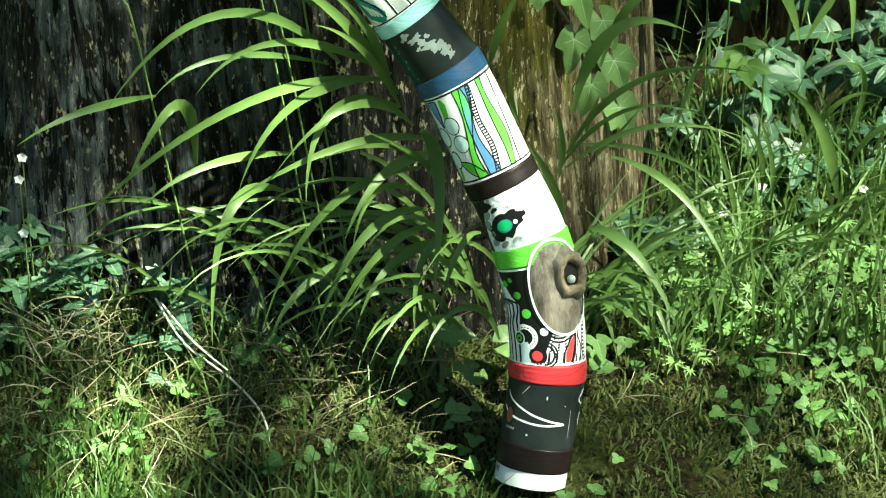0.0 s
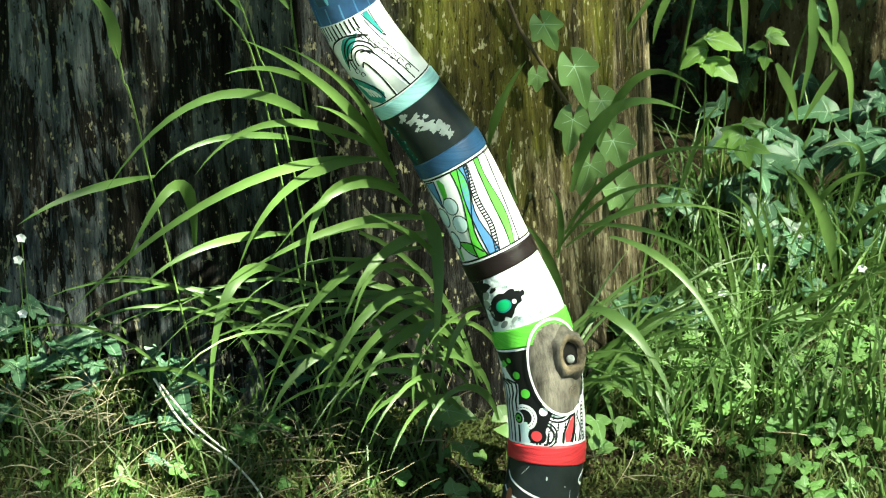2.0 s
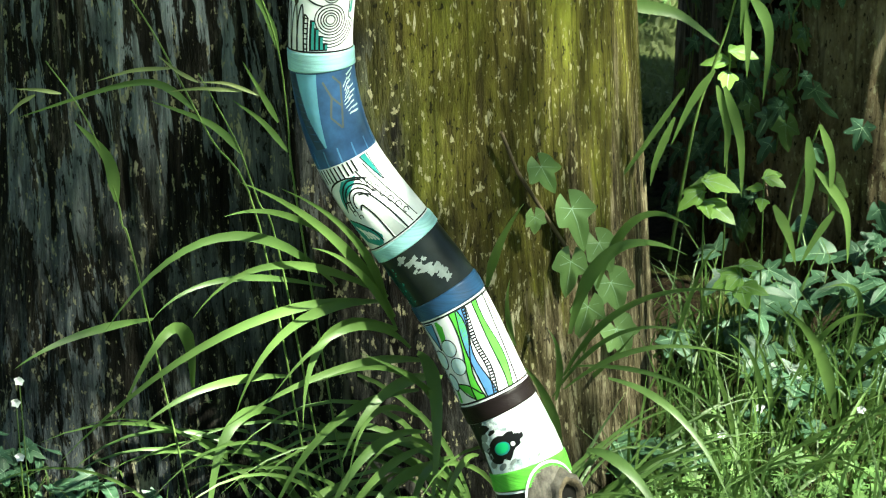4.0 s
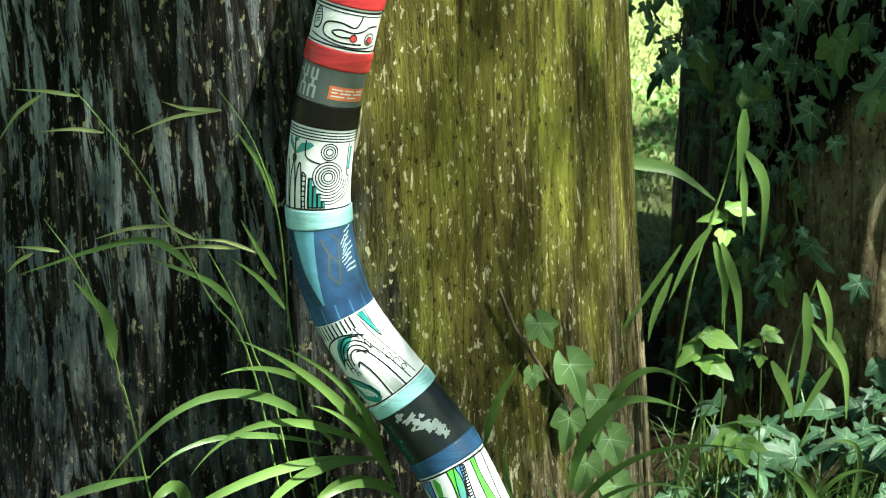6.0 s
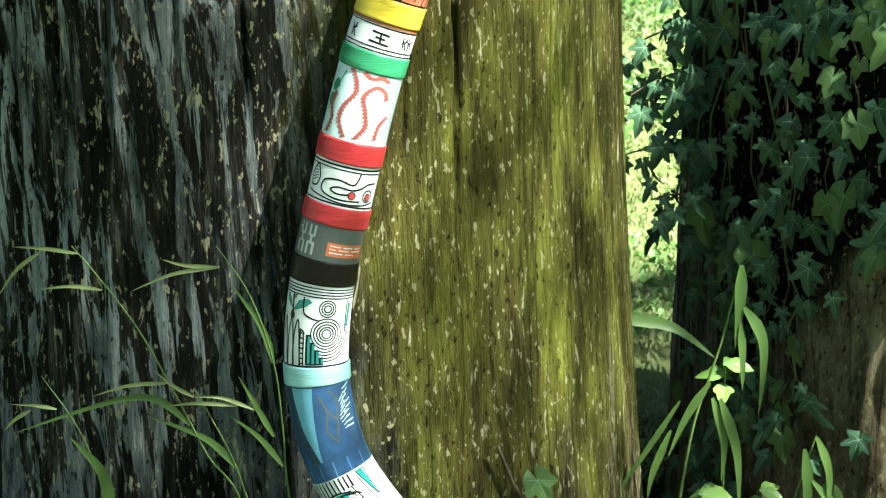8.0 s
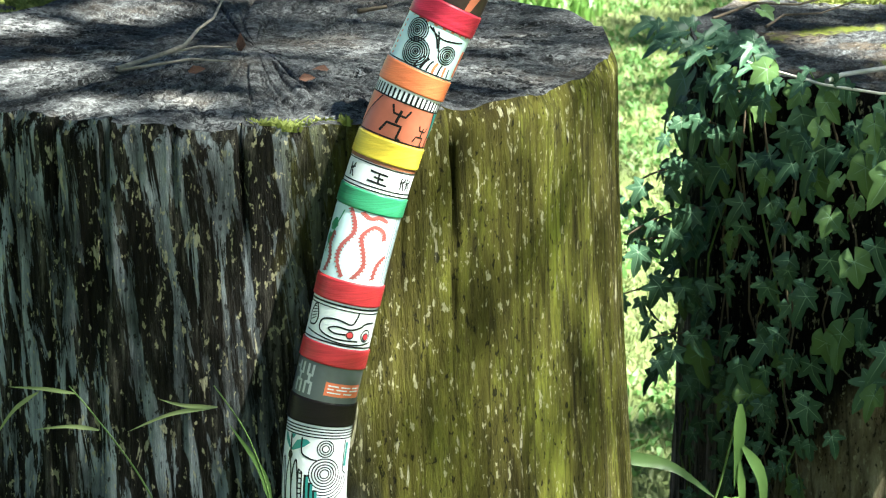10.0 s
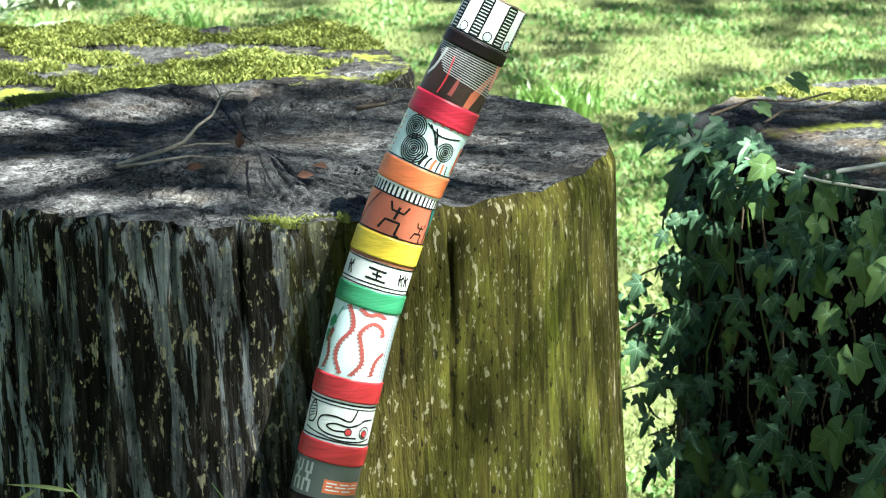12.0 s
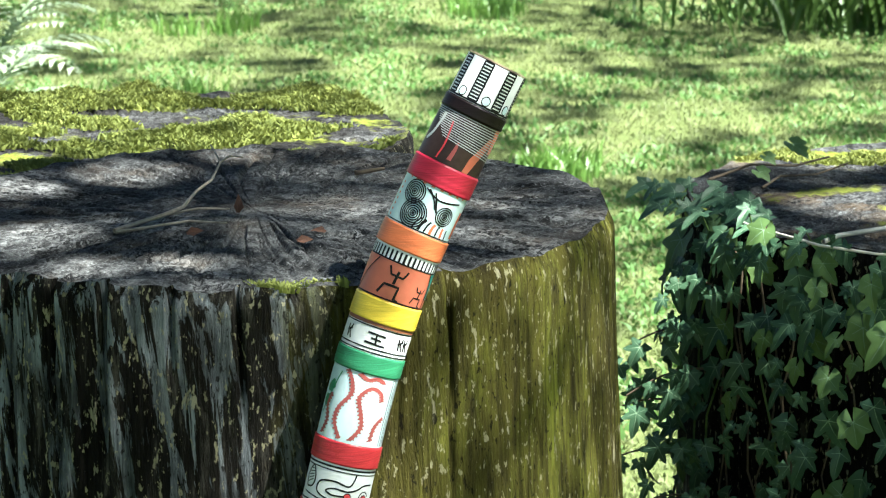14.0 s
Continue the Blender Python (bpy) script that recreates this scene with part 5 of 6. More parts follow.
seed_stem("thin seeding grass stem bowed against the stump", ((-0.17, 0.469), (-0.212, 0.559), (-0.243, 0.628), (-0.27, 0.683), (-0.304, 0.734), (-0.326, 0.763)),
          (((-0.32, 0.757), (-0.349, 0.762), (-0.38, 0.764)), ((-0.3, 0.722), (-0.326, 0.726), (-0.359, 0.723)), ((-0.353, 0.759), (-0.376, 0.742), (-0.395, 0.715))),
          ())
seed_stem("thin seeding grass stem beside the didgeridoo", ((-0.134, 0.493), (-0.14, 0.575), (-0.147, 0.647), (-0.167, 0.714), (-0.196, 0.762)),
          (((-0.193, 0.743), (-0.223, 0.745), (-0.245, 0.751)), ((-0.193, 0.743), (-0.235, 0.737), (-0.275, 0.72))),
          ((0.006, (-0.149, 0.575), (-0.163, 0.603), (-0.18, 0.636)), (0.006, (-0.141, 0.545), (-0.163, 0.575), (-0.191, 0.598)), (0.007, (-0.147, 0.647), (-0.157, 0.683), (-0.184, 0.726))))
seed_stem("thin bent grass stem", ((-0.152, 0.439), (-0.17, 0.494), (-0.187, 0.551), (-0.207, 0.596), (-0.221, 0.624)),
          (((-0.166, 0.604), (-0.195, 0.616), (-0.221, 0.617)), ((-0.243, 0.631), (-0.28, 0.629), (-0.315, 0.618)), ((-0.221, 0.617), (-0.239, 0.628), (-0.257, 0.644)), ((-0.181, 0.608), (-0.218, 0.611), (-0.247, 0.608))),
          ((0.0075, (-0.226, 0.588), (-0.273, 0.616), (-0.391, 0.58)), (0.0075, (-0.183, 0.543), (-0.212, 0.574), (-0.266, 0.597))))
seed_stem("thin grass stem with one broad leaf", ((-0.289, 0.428), (-0.299, 0.47), (-0.303, 0.499), (-0.325, 0.576), (-0.36, 0.637)),
          (((-0.347, 0.606), (-0.367, 0.61), (-0.389, 0.611)), ((-0.371, 0.605), (-0.385, 0.597), (-0.397, 0.585))),
          ((0.0125, (-0.303, 0.495), (-0.309, 0.54), (-0.338, 0.577)),))


# ---- leaf shapes ----
def lobed(lobes, notch, n=40, length=1.0, fold=0.18, base=0.44, sharp=False):
    """A leaf from its stalk at the origin along +y; lobes: (angle, reach, breadth)."""
    v, f = [Vector((0, 0, 0))], []
    ring = []
    for i in range(n + 1):
        a = -math.pi + notch + (2 * math.pi - 2 * notch) * i / n
        r = base
        for la, reach, br in lobes:
            if sharp:
                r = max(r, base + (reach - base) * max(0.0, 1 - abs(a - la) / br) ** 1.35)
            else:
                r = max(r, reach * math.exp(-((a - la) / br) ** 2))
        x, y = math.sin(a) * r, math.cos(a) * r
        ring.append((x, y))
    for k in (0.5, 1.0):
        for x, y in ring:
            v.append(Vector((x * k, y * k, fold * abs(x) * k - 0.22 * (y * k) ** 2 * (1 if y > 0 else 0.3) + 0.03 * math.sin(7 * x * k + 5 * y * k))) * length)
    m_ = n + 1
    for i in range(n):
        f += [(0, 1 + i, 2 + i), (1 + i, 1 + m_ + i, 2 + m_ + i, 2 + i)]
    return v, f


def leaf_mesh(name, lobes, notch, mat, veins=True, fold=0.18, n=40, base=0.44, sharp=False):
    v, f = lobed(lobes, notch, n, 1.0, fold, base, sharp)
    idx = [0] * len(f)
    if veins:
        for la, reach, br in lobes:
            path = [Vector((math.sin(la) * reach * 0.88 * t, math.cos(la) * reach * 0.88 * t, 0)) for t in (0, 0.35, 0.7, 1.0)]
            for q in path:
                q.z = fold * abs(q.x) - 0.22 * q.y ** 2 * (1 if q.y > 0 else 0.3) + 0.03 * math.sin(7 * q.x + 5 * q.y) + 0.012
            k = len(v)
            for i, q in enumerate(path):
                w = 0.014 * (1 - 0.8 * i / 3)
                s = Vector((math.cos(la), -math.sin(la), 0)) * w
                v += [q - s, q + s]
            f += [(k + 2 * i, k + 2 * i + 1, k + 2 * i + 3, k + 2 * i + 2) for i in range(3)]
            idx += [1] * 3
    return make_mesh(name, v, f, [P[mat], P["vein"]], idx)


IVY_SHAPES = [[(0, 1.40, 0.66), (1.05, 0.92, 0.52), (-1.05, 0.92, 0.52), (2.05, 0.62, 0.5), (-2.05, 0.62, 0.5)],
              [(0, 1.55, 0.60), (1.15, 0.80, 0.50), (-1.15, 0.84, 0.50), (2.1, 0.56, 0.5), (-2.1, 0.56, 0.5)],
              [(0, 1.18, 0.74), (0.95, 0.94, 0.50), (-0.95, 0.90, 0.50), (1.95, 0.70, 0.55), (-1.95, 0.70, 0.55)],
              [(0, 1.35, 0.80), (1.2, 0.70, 0.7), (-1.2, 0.70, 0.7)]]
IVY = [leaf_mesh("ivy_leaf", s, 0.22, "ivy", True, 0.14 + 0.06 * i, 48, 0.40, True) for i, s in enumerate(IVY_SHAPES)]
IVY_LIGHT = [leaf_mesh("young_ivy_leaf", s, 0.22, "ivy_light", True, 0.14 + 0.06 * i, 48, 0.62, True) for i, s in enumerate(IVY_SHAPES[:3])]
ROUND = [leaf_mesh("round_leaf", [(0, 0.9, 1.3), (1.6, 0.85, 1.0), (-1.6, 0.85, 1.0)], 0.16, "round", True, 0.10 + 0.08 * i, 28) for i in range(2)]
TREFOIL = leaf_mesh("three_part_leaf", [(0, 0.95, 0.36), (1.9, 0.92, 0.38), (-1.9, 0.92, 0.38)], 0.1, "round", True, 0.1, 36)
HERB = leaf_mesh("cut_leaf", [(0, 1.0, 0.16), (0.55, 0.85, 0.14), (-0.55, 0.85, 0.14), (1.15, 0.9, 0.16), (-1.15, 0.9, 0.16), (1.8, 0.6, 0.2), (-1.8, 0.6, 0.2)], 0.4, "herb", False, 0.12, 56, 0.34)
OVATE = leaf_mesh("pointed_leaf", [(0, 1.0, 0.42), (0.5, 0.62, 0.55), (-0.5, 0.62, 0.55)], 0.6, "fresh", True, 0.2, 26, 0.10)


def put_leaf(mesh, parent, p, tip, face, size, roll=0.0, name="leaf"):
    """Lays a leaf with its stalk at p, its tip towards tip and its upper side to face."""
    y = Vector(tip).normalized()
    zz = Vector(face)
    zz = (zz - y * zz.dot(y)).normalized()
    x = y.cross(zz)
    r = Matrix((x, y, zz)).transposed().to_4x4()
    ob = part(name, mesh, parent)
    ob.matrix_basis = Matrix.Translation(p) @ r @ Matrix.Rotation(roll, 4, "Y") @ Matrix.Scale(size, 4)
    return ob


# ---- ivy over the second stump ----
def stump_ivy():
    rng = random.Random(21)
    ob = empty("ivy", "dark green ivy hanging over the stump's rim and front", "ivy")
    cx, cy, r, h = 0.695, 3.17, 0.385, 0.88

    def at(deg, z, off):
        a = radians(deg)
        rr = r + off + 0.015 * max(0, 1 - z / h) ** 2
        return Vector((cx + math.cos(a) * rr, cy + math.sin(a) * rr, z))

    def spray(deg, z, off, size, young, droop=1.0):
        """One leaf held off the wall by its stalk."""
        a = radians(deg)
        out = Vector((math.cos(a), math.sin(a), 0))
        tip = Vector((rng.uniform(-0.75, 0.75), 0, -droop)) + out * rng.uniform(0.0, 0.5)
        face = out + Vector((rng.uniform(-0.45, 0.45), rng.uniform(-0.5, 0.1), rng.uniform(0.1, 0.85)))
        p = at(deg, z, off)
        put_leaf(rng.choice(IVY_LIGHT if rng.random() < young else IVY), ob, p, tip, face, size, rng.uniform(-0.3, 0.3))
        return p

    # climbing stems
    for i in range(18):
        d, z, path = rng.uniform(203, 262), h - 0.02, []
        for k in range(13):
            d += rng.uniform(-3.5, 3.5)
            path.append(at(d, z, 0.004 + 0.010 * rng.random()))
            z -= rng.uniform(0.02, 0.055) * (1.4 if d < 228 else 0.7)
        part("vine", make_mesh("vine", *tube(path, 0.0017, 0.0009, 6), [P["stem" if i % 3 else "green_stem"]]), ob)
    # curtain below the rim, thinning towards the bare wood
    n = 0
    while n < 215:
        deg, z = rng.uniform(201, 290), h - 0.005 - 0.40 * rng.random() ** 1.15
        if z < h - 0.42 + max(0, deg - 226) * 0.0042 * rng.uniform(0.6, 1.3):
            continue
        spray(deg, z, rng.uniform(0.008, 0.045), rng.choice((0.015, 0.018, 0.021, 0.024, 0.029)) * rng.uniform(0.9, 1.15), 0.15 if deg < 232 else 0.4)
        n += 1
    for _ in range(46):
        spray(rng.uniform(206, 288), h + rng.uniform(-0.015, 0.018), rng.uniform(0.006, 0.032), rng.uniform(0.014, 0.026), 0.3, 0.7)
    # hanging column on the shaded flank, and its foot
    for _ in range(135):
        z = rng.uniform(0.10, 0.52)
        spray(rng.gauss(217, 5.5) - (5 if z < 0.25 else 0), z, rng.uniform(0.008, 0.035), rng.uniform(0.014, 0.024), 0.12)
    for deg, z, size in ((233, 0.335, 0.034), (236, 0.47, 0.022), (230, 0.40, 0.024), (242, 0.30, 0.026), (228, 0.28, 0.026), (238, 0.22, 0.030), (246, 0.20, 0.028), (233, 0.16, 0.028), (250, 0.44, 0.02), (255, 0.40, 0.018)):
        spray(deg, z, 0.02, size, 0.5)
    for _ in range(36):
        spray(rng.uniform(193, 208), h - 0.03 - 0.40 * rng.random(), rng.uniform(0.0, 0.05), rng.uniform(0.014, 0.026), 0.05)
    # sprays reaching out over the gap
    for z0, reach in ((0.80, 0.07), (0.745, 0.10), (0.70, 0.11), (0.64, 0.10), (0.585, 0.11), (0.53, 0.09)):
        a = at(rng.uniform(200, 208), z0, 0.0)
        b = a + Vector((-reach, -0.04, rng.uniform(-0.02, 0.03)))
        path = bezier(a, (a + b) / 2 + Vector((0, -0.02, 0.03)), b, 8)
        part("vine", make_mesh("vine", *tube(path, 0.0019, 0.001, 5), [P["stem"]]), ob)
        for q in path[1:]:
            put_leaf(rng.choice(IVY), ob, q + Vector((rng.uniform(-0.012, 0.012), rng.uniform(-0.03, 0.01), rng.uniform(-0.025, 0.02))),
                     (rng.uniform(-0.9, 0.5), -0.25, -0.8), (rng.uniform(-0.5, 0.2), -0.9, rng.uniform(0.3, 0.9)), rng.uniform(0.014, 0.027))
    # tuft on the rim
    for _ in range(34):
        deg, rr = rng.gauss(202, 8), r - rng.uniform(-0.045, 0.05)
        a = radians(deg)
        p = Vector((cx + math.cos(a) * rr, cy + math.sin(a) * rr, h + rng.uniform(0.004, 0.036)))
        tip = Vector((math.cos(a) + rng.uniform(-0.9, 0.5), math.sin(a) + rng.uniform(-0.8, 0.3), rng.uniform(-0.6, 0.1)))
        put_leaf(rng.choice(IVY), ob, p, tip, (rng.uniform(-0.4, 0.4), -0.6, 1), rng.uniform(0.014, 0.026))
        part("stalk", make_mesh("stalk", *tube([Vector((p.x, p.y, h)) + Vector((0.01, 0.01, 0)), p], 0.0011, 0.0008, 5), [P["green_stem"]]), ob)
    # young shoot trailing over the sawn top
    path = [Vector(q) for q in ((0.42, 3.16, 0.893), (0.45, 3.22, 0.896), (0.50, 3.24, 0.894), (0.55, 3.28, 0.902))]
    part("vine", make_mesh("vine", *tube(path, 0.0018, 0.001, 6), [P["stem"]]), ob)
    for x, y, z, s_ in ((0.415, 3.15, 0.915, 0.016), (0.43, 3.20, 0.925, 0.014), (0.468, 3.23, 0.935, 0.02), (0.475, 3.23, 0.928, 0.015)):
        put_leaf(IVY_LIGHT[2], ob, Vector((x, y, z)), (0.5, -0.5, -0.3), (0.2, -0.7, 0.8), s_)


stump_ivy()


def small_ivy():
    """A short ivy shoot climbing the large stump."""
    rng = random.Random(2)
    ob = empty("ivy_shoot", "short ivy shoot with young leaves climbing the stump", "ivy")
    pts = [Vector(p) for p in ((0.06, 2.304, 0.515), (0.077, 2.314, 0.467), (0.107, 2.339, 0.407), (0.139, 2.37, 0.341), (0.158, 2.392, 0.266), (0.16, 2.391, 0.193), (0.16, 2.371, 0.05))]
    part("vine", make_mesh("vine", *tube(pts, 0.0020, 0.0026, 6), [P["stem"]]), ob)
    for p, s, tx in (((0.1, 2.317, 0.472), 0.026, 0.5),
                     ((0.133, 2.349, 0.411), 0.036, 0.4),
                     ((0.094, 2.309, 0.421), 0.018, 0.1),
                     ((0.133, 2.346, 0.353), 0.03, -0.1),
                     ((0.164, 2.387, 0.354), 0.03, 0.5),
                     ((0.179, 2.409, 0.297), 0.034, 0.4),
                     ((0.153, 2.368, 0.29), 0.03, -0.2),
                     ((0.187, 2.42, 0.236), 0.034, 0.5)):
        put_leaf(rng.choice(IVY_LIGHT), ob, Vector(p), (tx, -0.25, -0.9), (0.2 + rng.uniform(-0.3, 0.3), -1, 0.5), s * 0.88)


small_ivy()


# ---- low plants round the stump ----
def low_clump(name, label, category, meshes, cx, cy, spread, count, size, height, seed, lean=0.35):
    rng = random.Random(seed)
    ob = empty(name, label, category, label.split(" ")[0] + " ground plants")
    stems = []
    for _ in range(count):
        x, y = cx + rng.gauss(0, spread), cy + rng.gauss(0, spread * 0.8)
        g = ground_z(x, y)
        p = Vector((x, y, g + height * rng.uniform(0.4, 1.2)))
        stems.append(tube([Vector((x + rng.uniform(-0.01, 0.01), y + 0.01, g - 0.005)), p], 0.0008, 0.0006, 4))
        a = rng.uniform(0, 6.28)
        put_leaf(rng.choice(meshes), ob, p, (math.cos(a), math.sin(a) - 0.3, rng.uniform(-0.3, 0.1)),
                 (rng.uniform(-lean, lean), -0.45 + rng.uniform(-lean, lean), 1), size * rng.uniform(0.6, 1.25))
    tagged(part("stalk", make_mesh("stalk", *joined(stems), [P["green_stem"]]), ob), kind="stuff")
    return ob


ROUND_AT = ((-0.30, 2.06, 7), (-0.20, 2.19, 8), (-0.17, 2.24, 6), (-0.03, 2.06, 9), (0.02, 2.03, 7), (0.10, 2.01, 8), (-0.02, 2.13, 6), (-0.24, 2.12, 6),
            (0.32, 2.10, 10), (0.38, 2.13, 12), (0.36, 2.06, 10), (0.43, 2.22, 10), (0.44, 2.46, 14), (0.50, 2.52, 14), (0.40, 2.40, 10),
            (0.30, 2.30, 9), (0.22, 2.25, 6), (-0.42, 2.05, 6), (-0.12, 2.04, 5), (0.46, 2.33, 10), (0.47, 2.08, 9), (0.34, 2.20, 12), (0.40, 2.27, 14), (0.27, 2.27, 12), (0.36, 2.40, 14), (0.48, 2.42, 14), (0.44, 2.16, 10), (-0.44, 2.16, 8), (-0.36, 2.12, 8), (-0.49, 2.28, 10))
for i, (x, y, n) in enumerate(ROUND_AT):
    low_clump("clover_patch" if i % 3 else "ground_ivy", "green round-leaved clover growing in the moss" if i % 3 else "green scalloped ground ivy in the moss",
              "ground plant", [ROUND[0], ROUND[1], TREFOIL] if i % 3 else ROUND, x, y, 0.034, n + 3, 0.0115, 0.024, 40 + i)
for i, (x, y, n) in enumerate(((0.24, 2.33, 12), (0.20, 2.30, 9), (0.34, 2.28, 12), (0.38, 2.34, 16), (0.30, 2.38, 16), (0.27, 2.20, 9), (0.42, 2.28, 12), (0.24, 2.38, 14), (0.34, 2.45, 14), (0.45, 2.36, 12), (0.20, 2.24, 8))):
    low_clump("cut_leaved_herb", "bright fresh herb with finely cut leaves", "herb", [HERB], x, y, 0.032, n, 0.018, 0.05, 70 + i)
for i, (x, y, n, s) in enumerate(((-0.36, 2.25, 8, 0.026), (-0.44, 2.30, 10, 0.022), (-0.40, 2.22, 5, 0.022), (-0.31, 2.24, 8, 0.024), (-0.48, 2.22, 6, 0.022), (-0.42, 2.33, 10, 0.022), (-0.20, 2.24, 8, 0.028), (-0.27, 2.20, 6, 0.024), (0.04, 2.16, 8, 0.022), (0.17, 2.20, 5, 0.022), (-0.47, 2.36, 14, 0.024), (-0.10, 2.23, 6, 0.022), (0.24, 2.42, 12, 0.03), (0.40, 2.55, 18, 0.03), (0.52, 2.62, 18, 0.03))):
    low_clump("ivy_runner", "creeping ivy leaves at the foot of the stump", "ivy", IVY if x < 0 or x > 0.22 else IVY_LIGHT, x, y, 0.030, n, s, 0.06, 90 + i)
for i in range(6):
    low_clump("ivy_runner", "dark ivy leaves between the stumps", "ivy", IVY, 0.36 + 0.06 * i, 2.66 + 0.03 * i, 0.05, 14, 0.032, 0.12, 120 + i)


def seedling(label, x, y, z, size, seed, mesh, n=7, stem=0.25):
    rng = random.Random(seed)
    ob = empty("leafy_seedling", label, "seedling", "young leafy plants")
    top = Vector((x, y, z))
    part("stem", make_mesh("stem", *tube([Vector((x, y + 0.01, z - stem)), Vector((x + 0.004, y, z - stem / 2)), top], 0.0016, 0.001, 6), [P["green_stem"]]), ob)
    for i in range(n):
        a = i * 2.4 + rng.uniform(-0.3, 0.3)
        put_leaf(mesh, ob, top - Vector((0, 0, 0.012 * (i % 3))), (math.cos(a), math.sin(a) - 0.25, rng.uniform(-0.35, 0.1)), (0, -0.5, 1), size * rng.uniform(0.75, 1.15))


seedling("young plant with pointed fresh green leaves", 0.282, 2.5, 0.372, 0.038, 1, OVATE, 7, 0.36)
seedling("young plant with pointed fresh green leaves", 0.325, 2.49, 0.275, 0.034, 2, OVATE, 8, 0.27)
seedling("bright yellow-green young shoot", 0.346, 2.5, 0.375, 0.028, 3, OVATE, 4, 0.37)
seedling("bright yellow-green young shoot beside the stump", -0.475, 2.30, 0.235, 0.026, 4, OVATE, 5, 0.22)
seedling("broad pale leaf catching the light between the stumps", 0.315, 2.60, 0.480, 0.030, 5, OVATE, 4, 0.46)


def flower(x, y, z, seed):
    rng = random.Random(seed)
    ob = empty("white_flower", "small white flower on a thin stalk", "flower", "small white flowers")
    p = Vector((x, y, z))
    part("stalk", make_mesh("stalk", *tube([Vector((x, y, ground_z(x, y))), p], 0.0008, 0.0006, 5), [P["green_stem"]]), ob)
    for i in range(5):
        a = i * 1.2566 + rng.uniform(0, 0.4)
        d = Vector((math.cos(a), -0.35, math.sin(a))).normalized()
        v, f = ribbon([p, p + d * 0.003, p + d * 0.006], 0.006, 0.2, 0, 0.5)
        part("petal", make_mesh("petal", v, f, [P["petal"]]), ob)


for i, (x, y, z) in enumerate(((0.42, 2.52, 0.16), (0.46, 2.45, 0.12), (0.362, 2.43, 0.08), (-0.42, 2.25, 0.27), (-0.425, 2.25, 0.245), (-0.42, 2.22, 0.20), (0.345, 2.42, 0.14), (0.30, 2.38, 0.13))):
    flower(x, y, z, i)


# ---- fine ground growth ----
def blades_stuff(name, label, mat, pts, h0, h1, w, lean, seed, category="grass"):
    """Many short bent blades as one object."""
    rng = random.Random(seed)
    v, f = [], []
    for x, y, z in pts:
        a, h = rng.uniform(0, 6.283), rng.uniform(h0, h1)
        l = rng.uniform(0.1, lean) * h
        dx, dy = math.cos(a) * l, math.sin(a) * l
        b = rng.uniform(-0.9, 0.9)
        sx, sy = math.cos(b) * w * 0.5, math.sin(b) * w * 0.5
        k = len(v)
        v += [(x - sx, y - sy, z), (x + sx, y + sy, z), (x + dx * 0.35 + sx * 0.9, y + dy * 0.35 + sy * 0.9, z + h * 0.6),
              (x + dx * 0.35 - sx * 0.9, y + dy * 0.35 - sy * 0.9, z + h * 0.6), (x + dx, y + dy, z + h * (1.0 - 0.25 * lean * rng.random()))]
        f += [(k, k + 1, k + 2, k + 3), (k + 3, k + 2, k + 4)]
    tagged(new(name, make_mesh(name, v, f, [mat])), label, category, kind="stuff")


def free(x, y, grow=0.0):
    return all((x - cx) ** 2 + (y - cy) ** 2 > (r + grow) ** 2 for cx, cy, r in ((-0.18, 2.635, 0.37), (0.695, 3.17, 0.375), (-0.405, 3.37, 0.385)))


def scatter(n, x0, x1, y0, y1, seed, test=None):
    rng = random.Random(seed)
    out = []
    while len(out) < n:
        x, y = rng.uniform(x0, x1), rng.uniform(y0, y1)
        if free(x, y) and (test is None or test(x, y, rng)):
            out.append((x, y, ground_z(x, y) - 0.002))
    return out


blades_stuff("moss", "yellow-green moss over dark earth", P["moss"],
             scatter(75000, -0.60, 0.65, 1.95, 2.60, 1, lambda x, y, r: (r.random() < 0.32 or not (0.06 < x < 0.30 and y < 2.22)) and fbm(x * 9, y * 9, 3.0, 3) + 0.2 > r.uniform(-0.35, 0.35)), 0.004, 0.010, 0.0024, 1.3, 1, "moss")
blades_stuff("fine_grass", "thin green grass growing through moss", P["thin"],
             scatter(1100, -0.60, 0.65, 1.96, 2.7, 2, lambda x, y, r: (x < -0.05 or x > 0.22) and fbm(x * 4, y * 4, 8.0, 2) > r.uniform(-0.7, 0.4)), 0.02, 0.085, 0.0022, 1.1, 2)
blades_stuff("fine_grass", "fresh lawn grass at the edge of the moss", P["near"],
             scatter(1300, -0.62, 0.65, 1.93, 2.12, 3, lambda x, y, r: not 0.05 < x < 0.28 and fbm(x * 5, y * 7, 1.0, 2) + (0.35 if x < -0.3 else -0.1) > r.uniform(-0.2, 0.6)), 0.02, 0.06, 0.0026, 0.9, 3)
blades_stuff("rough_grass", "tangled rough grass against the stump", P["thin"],
             scatter(700, -0.62, 0.0, 2.14, 2.40, 4), 0.03, 0.10, 0.0024, 1.3, 4)
blades_stuff("rough_grass", "rough bright grass beside the stumps", P["near"],
             scatter(1500, 0.20, 0.95, 2.22, 2.75, 5, lambda x, y, r: fbm(x * 4, y * 4, 6.0, 2) > r.uniform(-0.6, 0.5)), 0.05, 0.17, 0.0034, 1.0, 5)


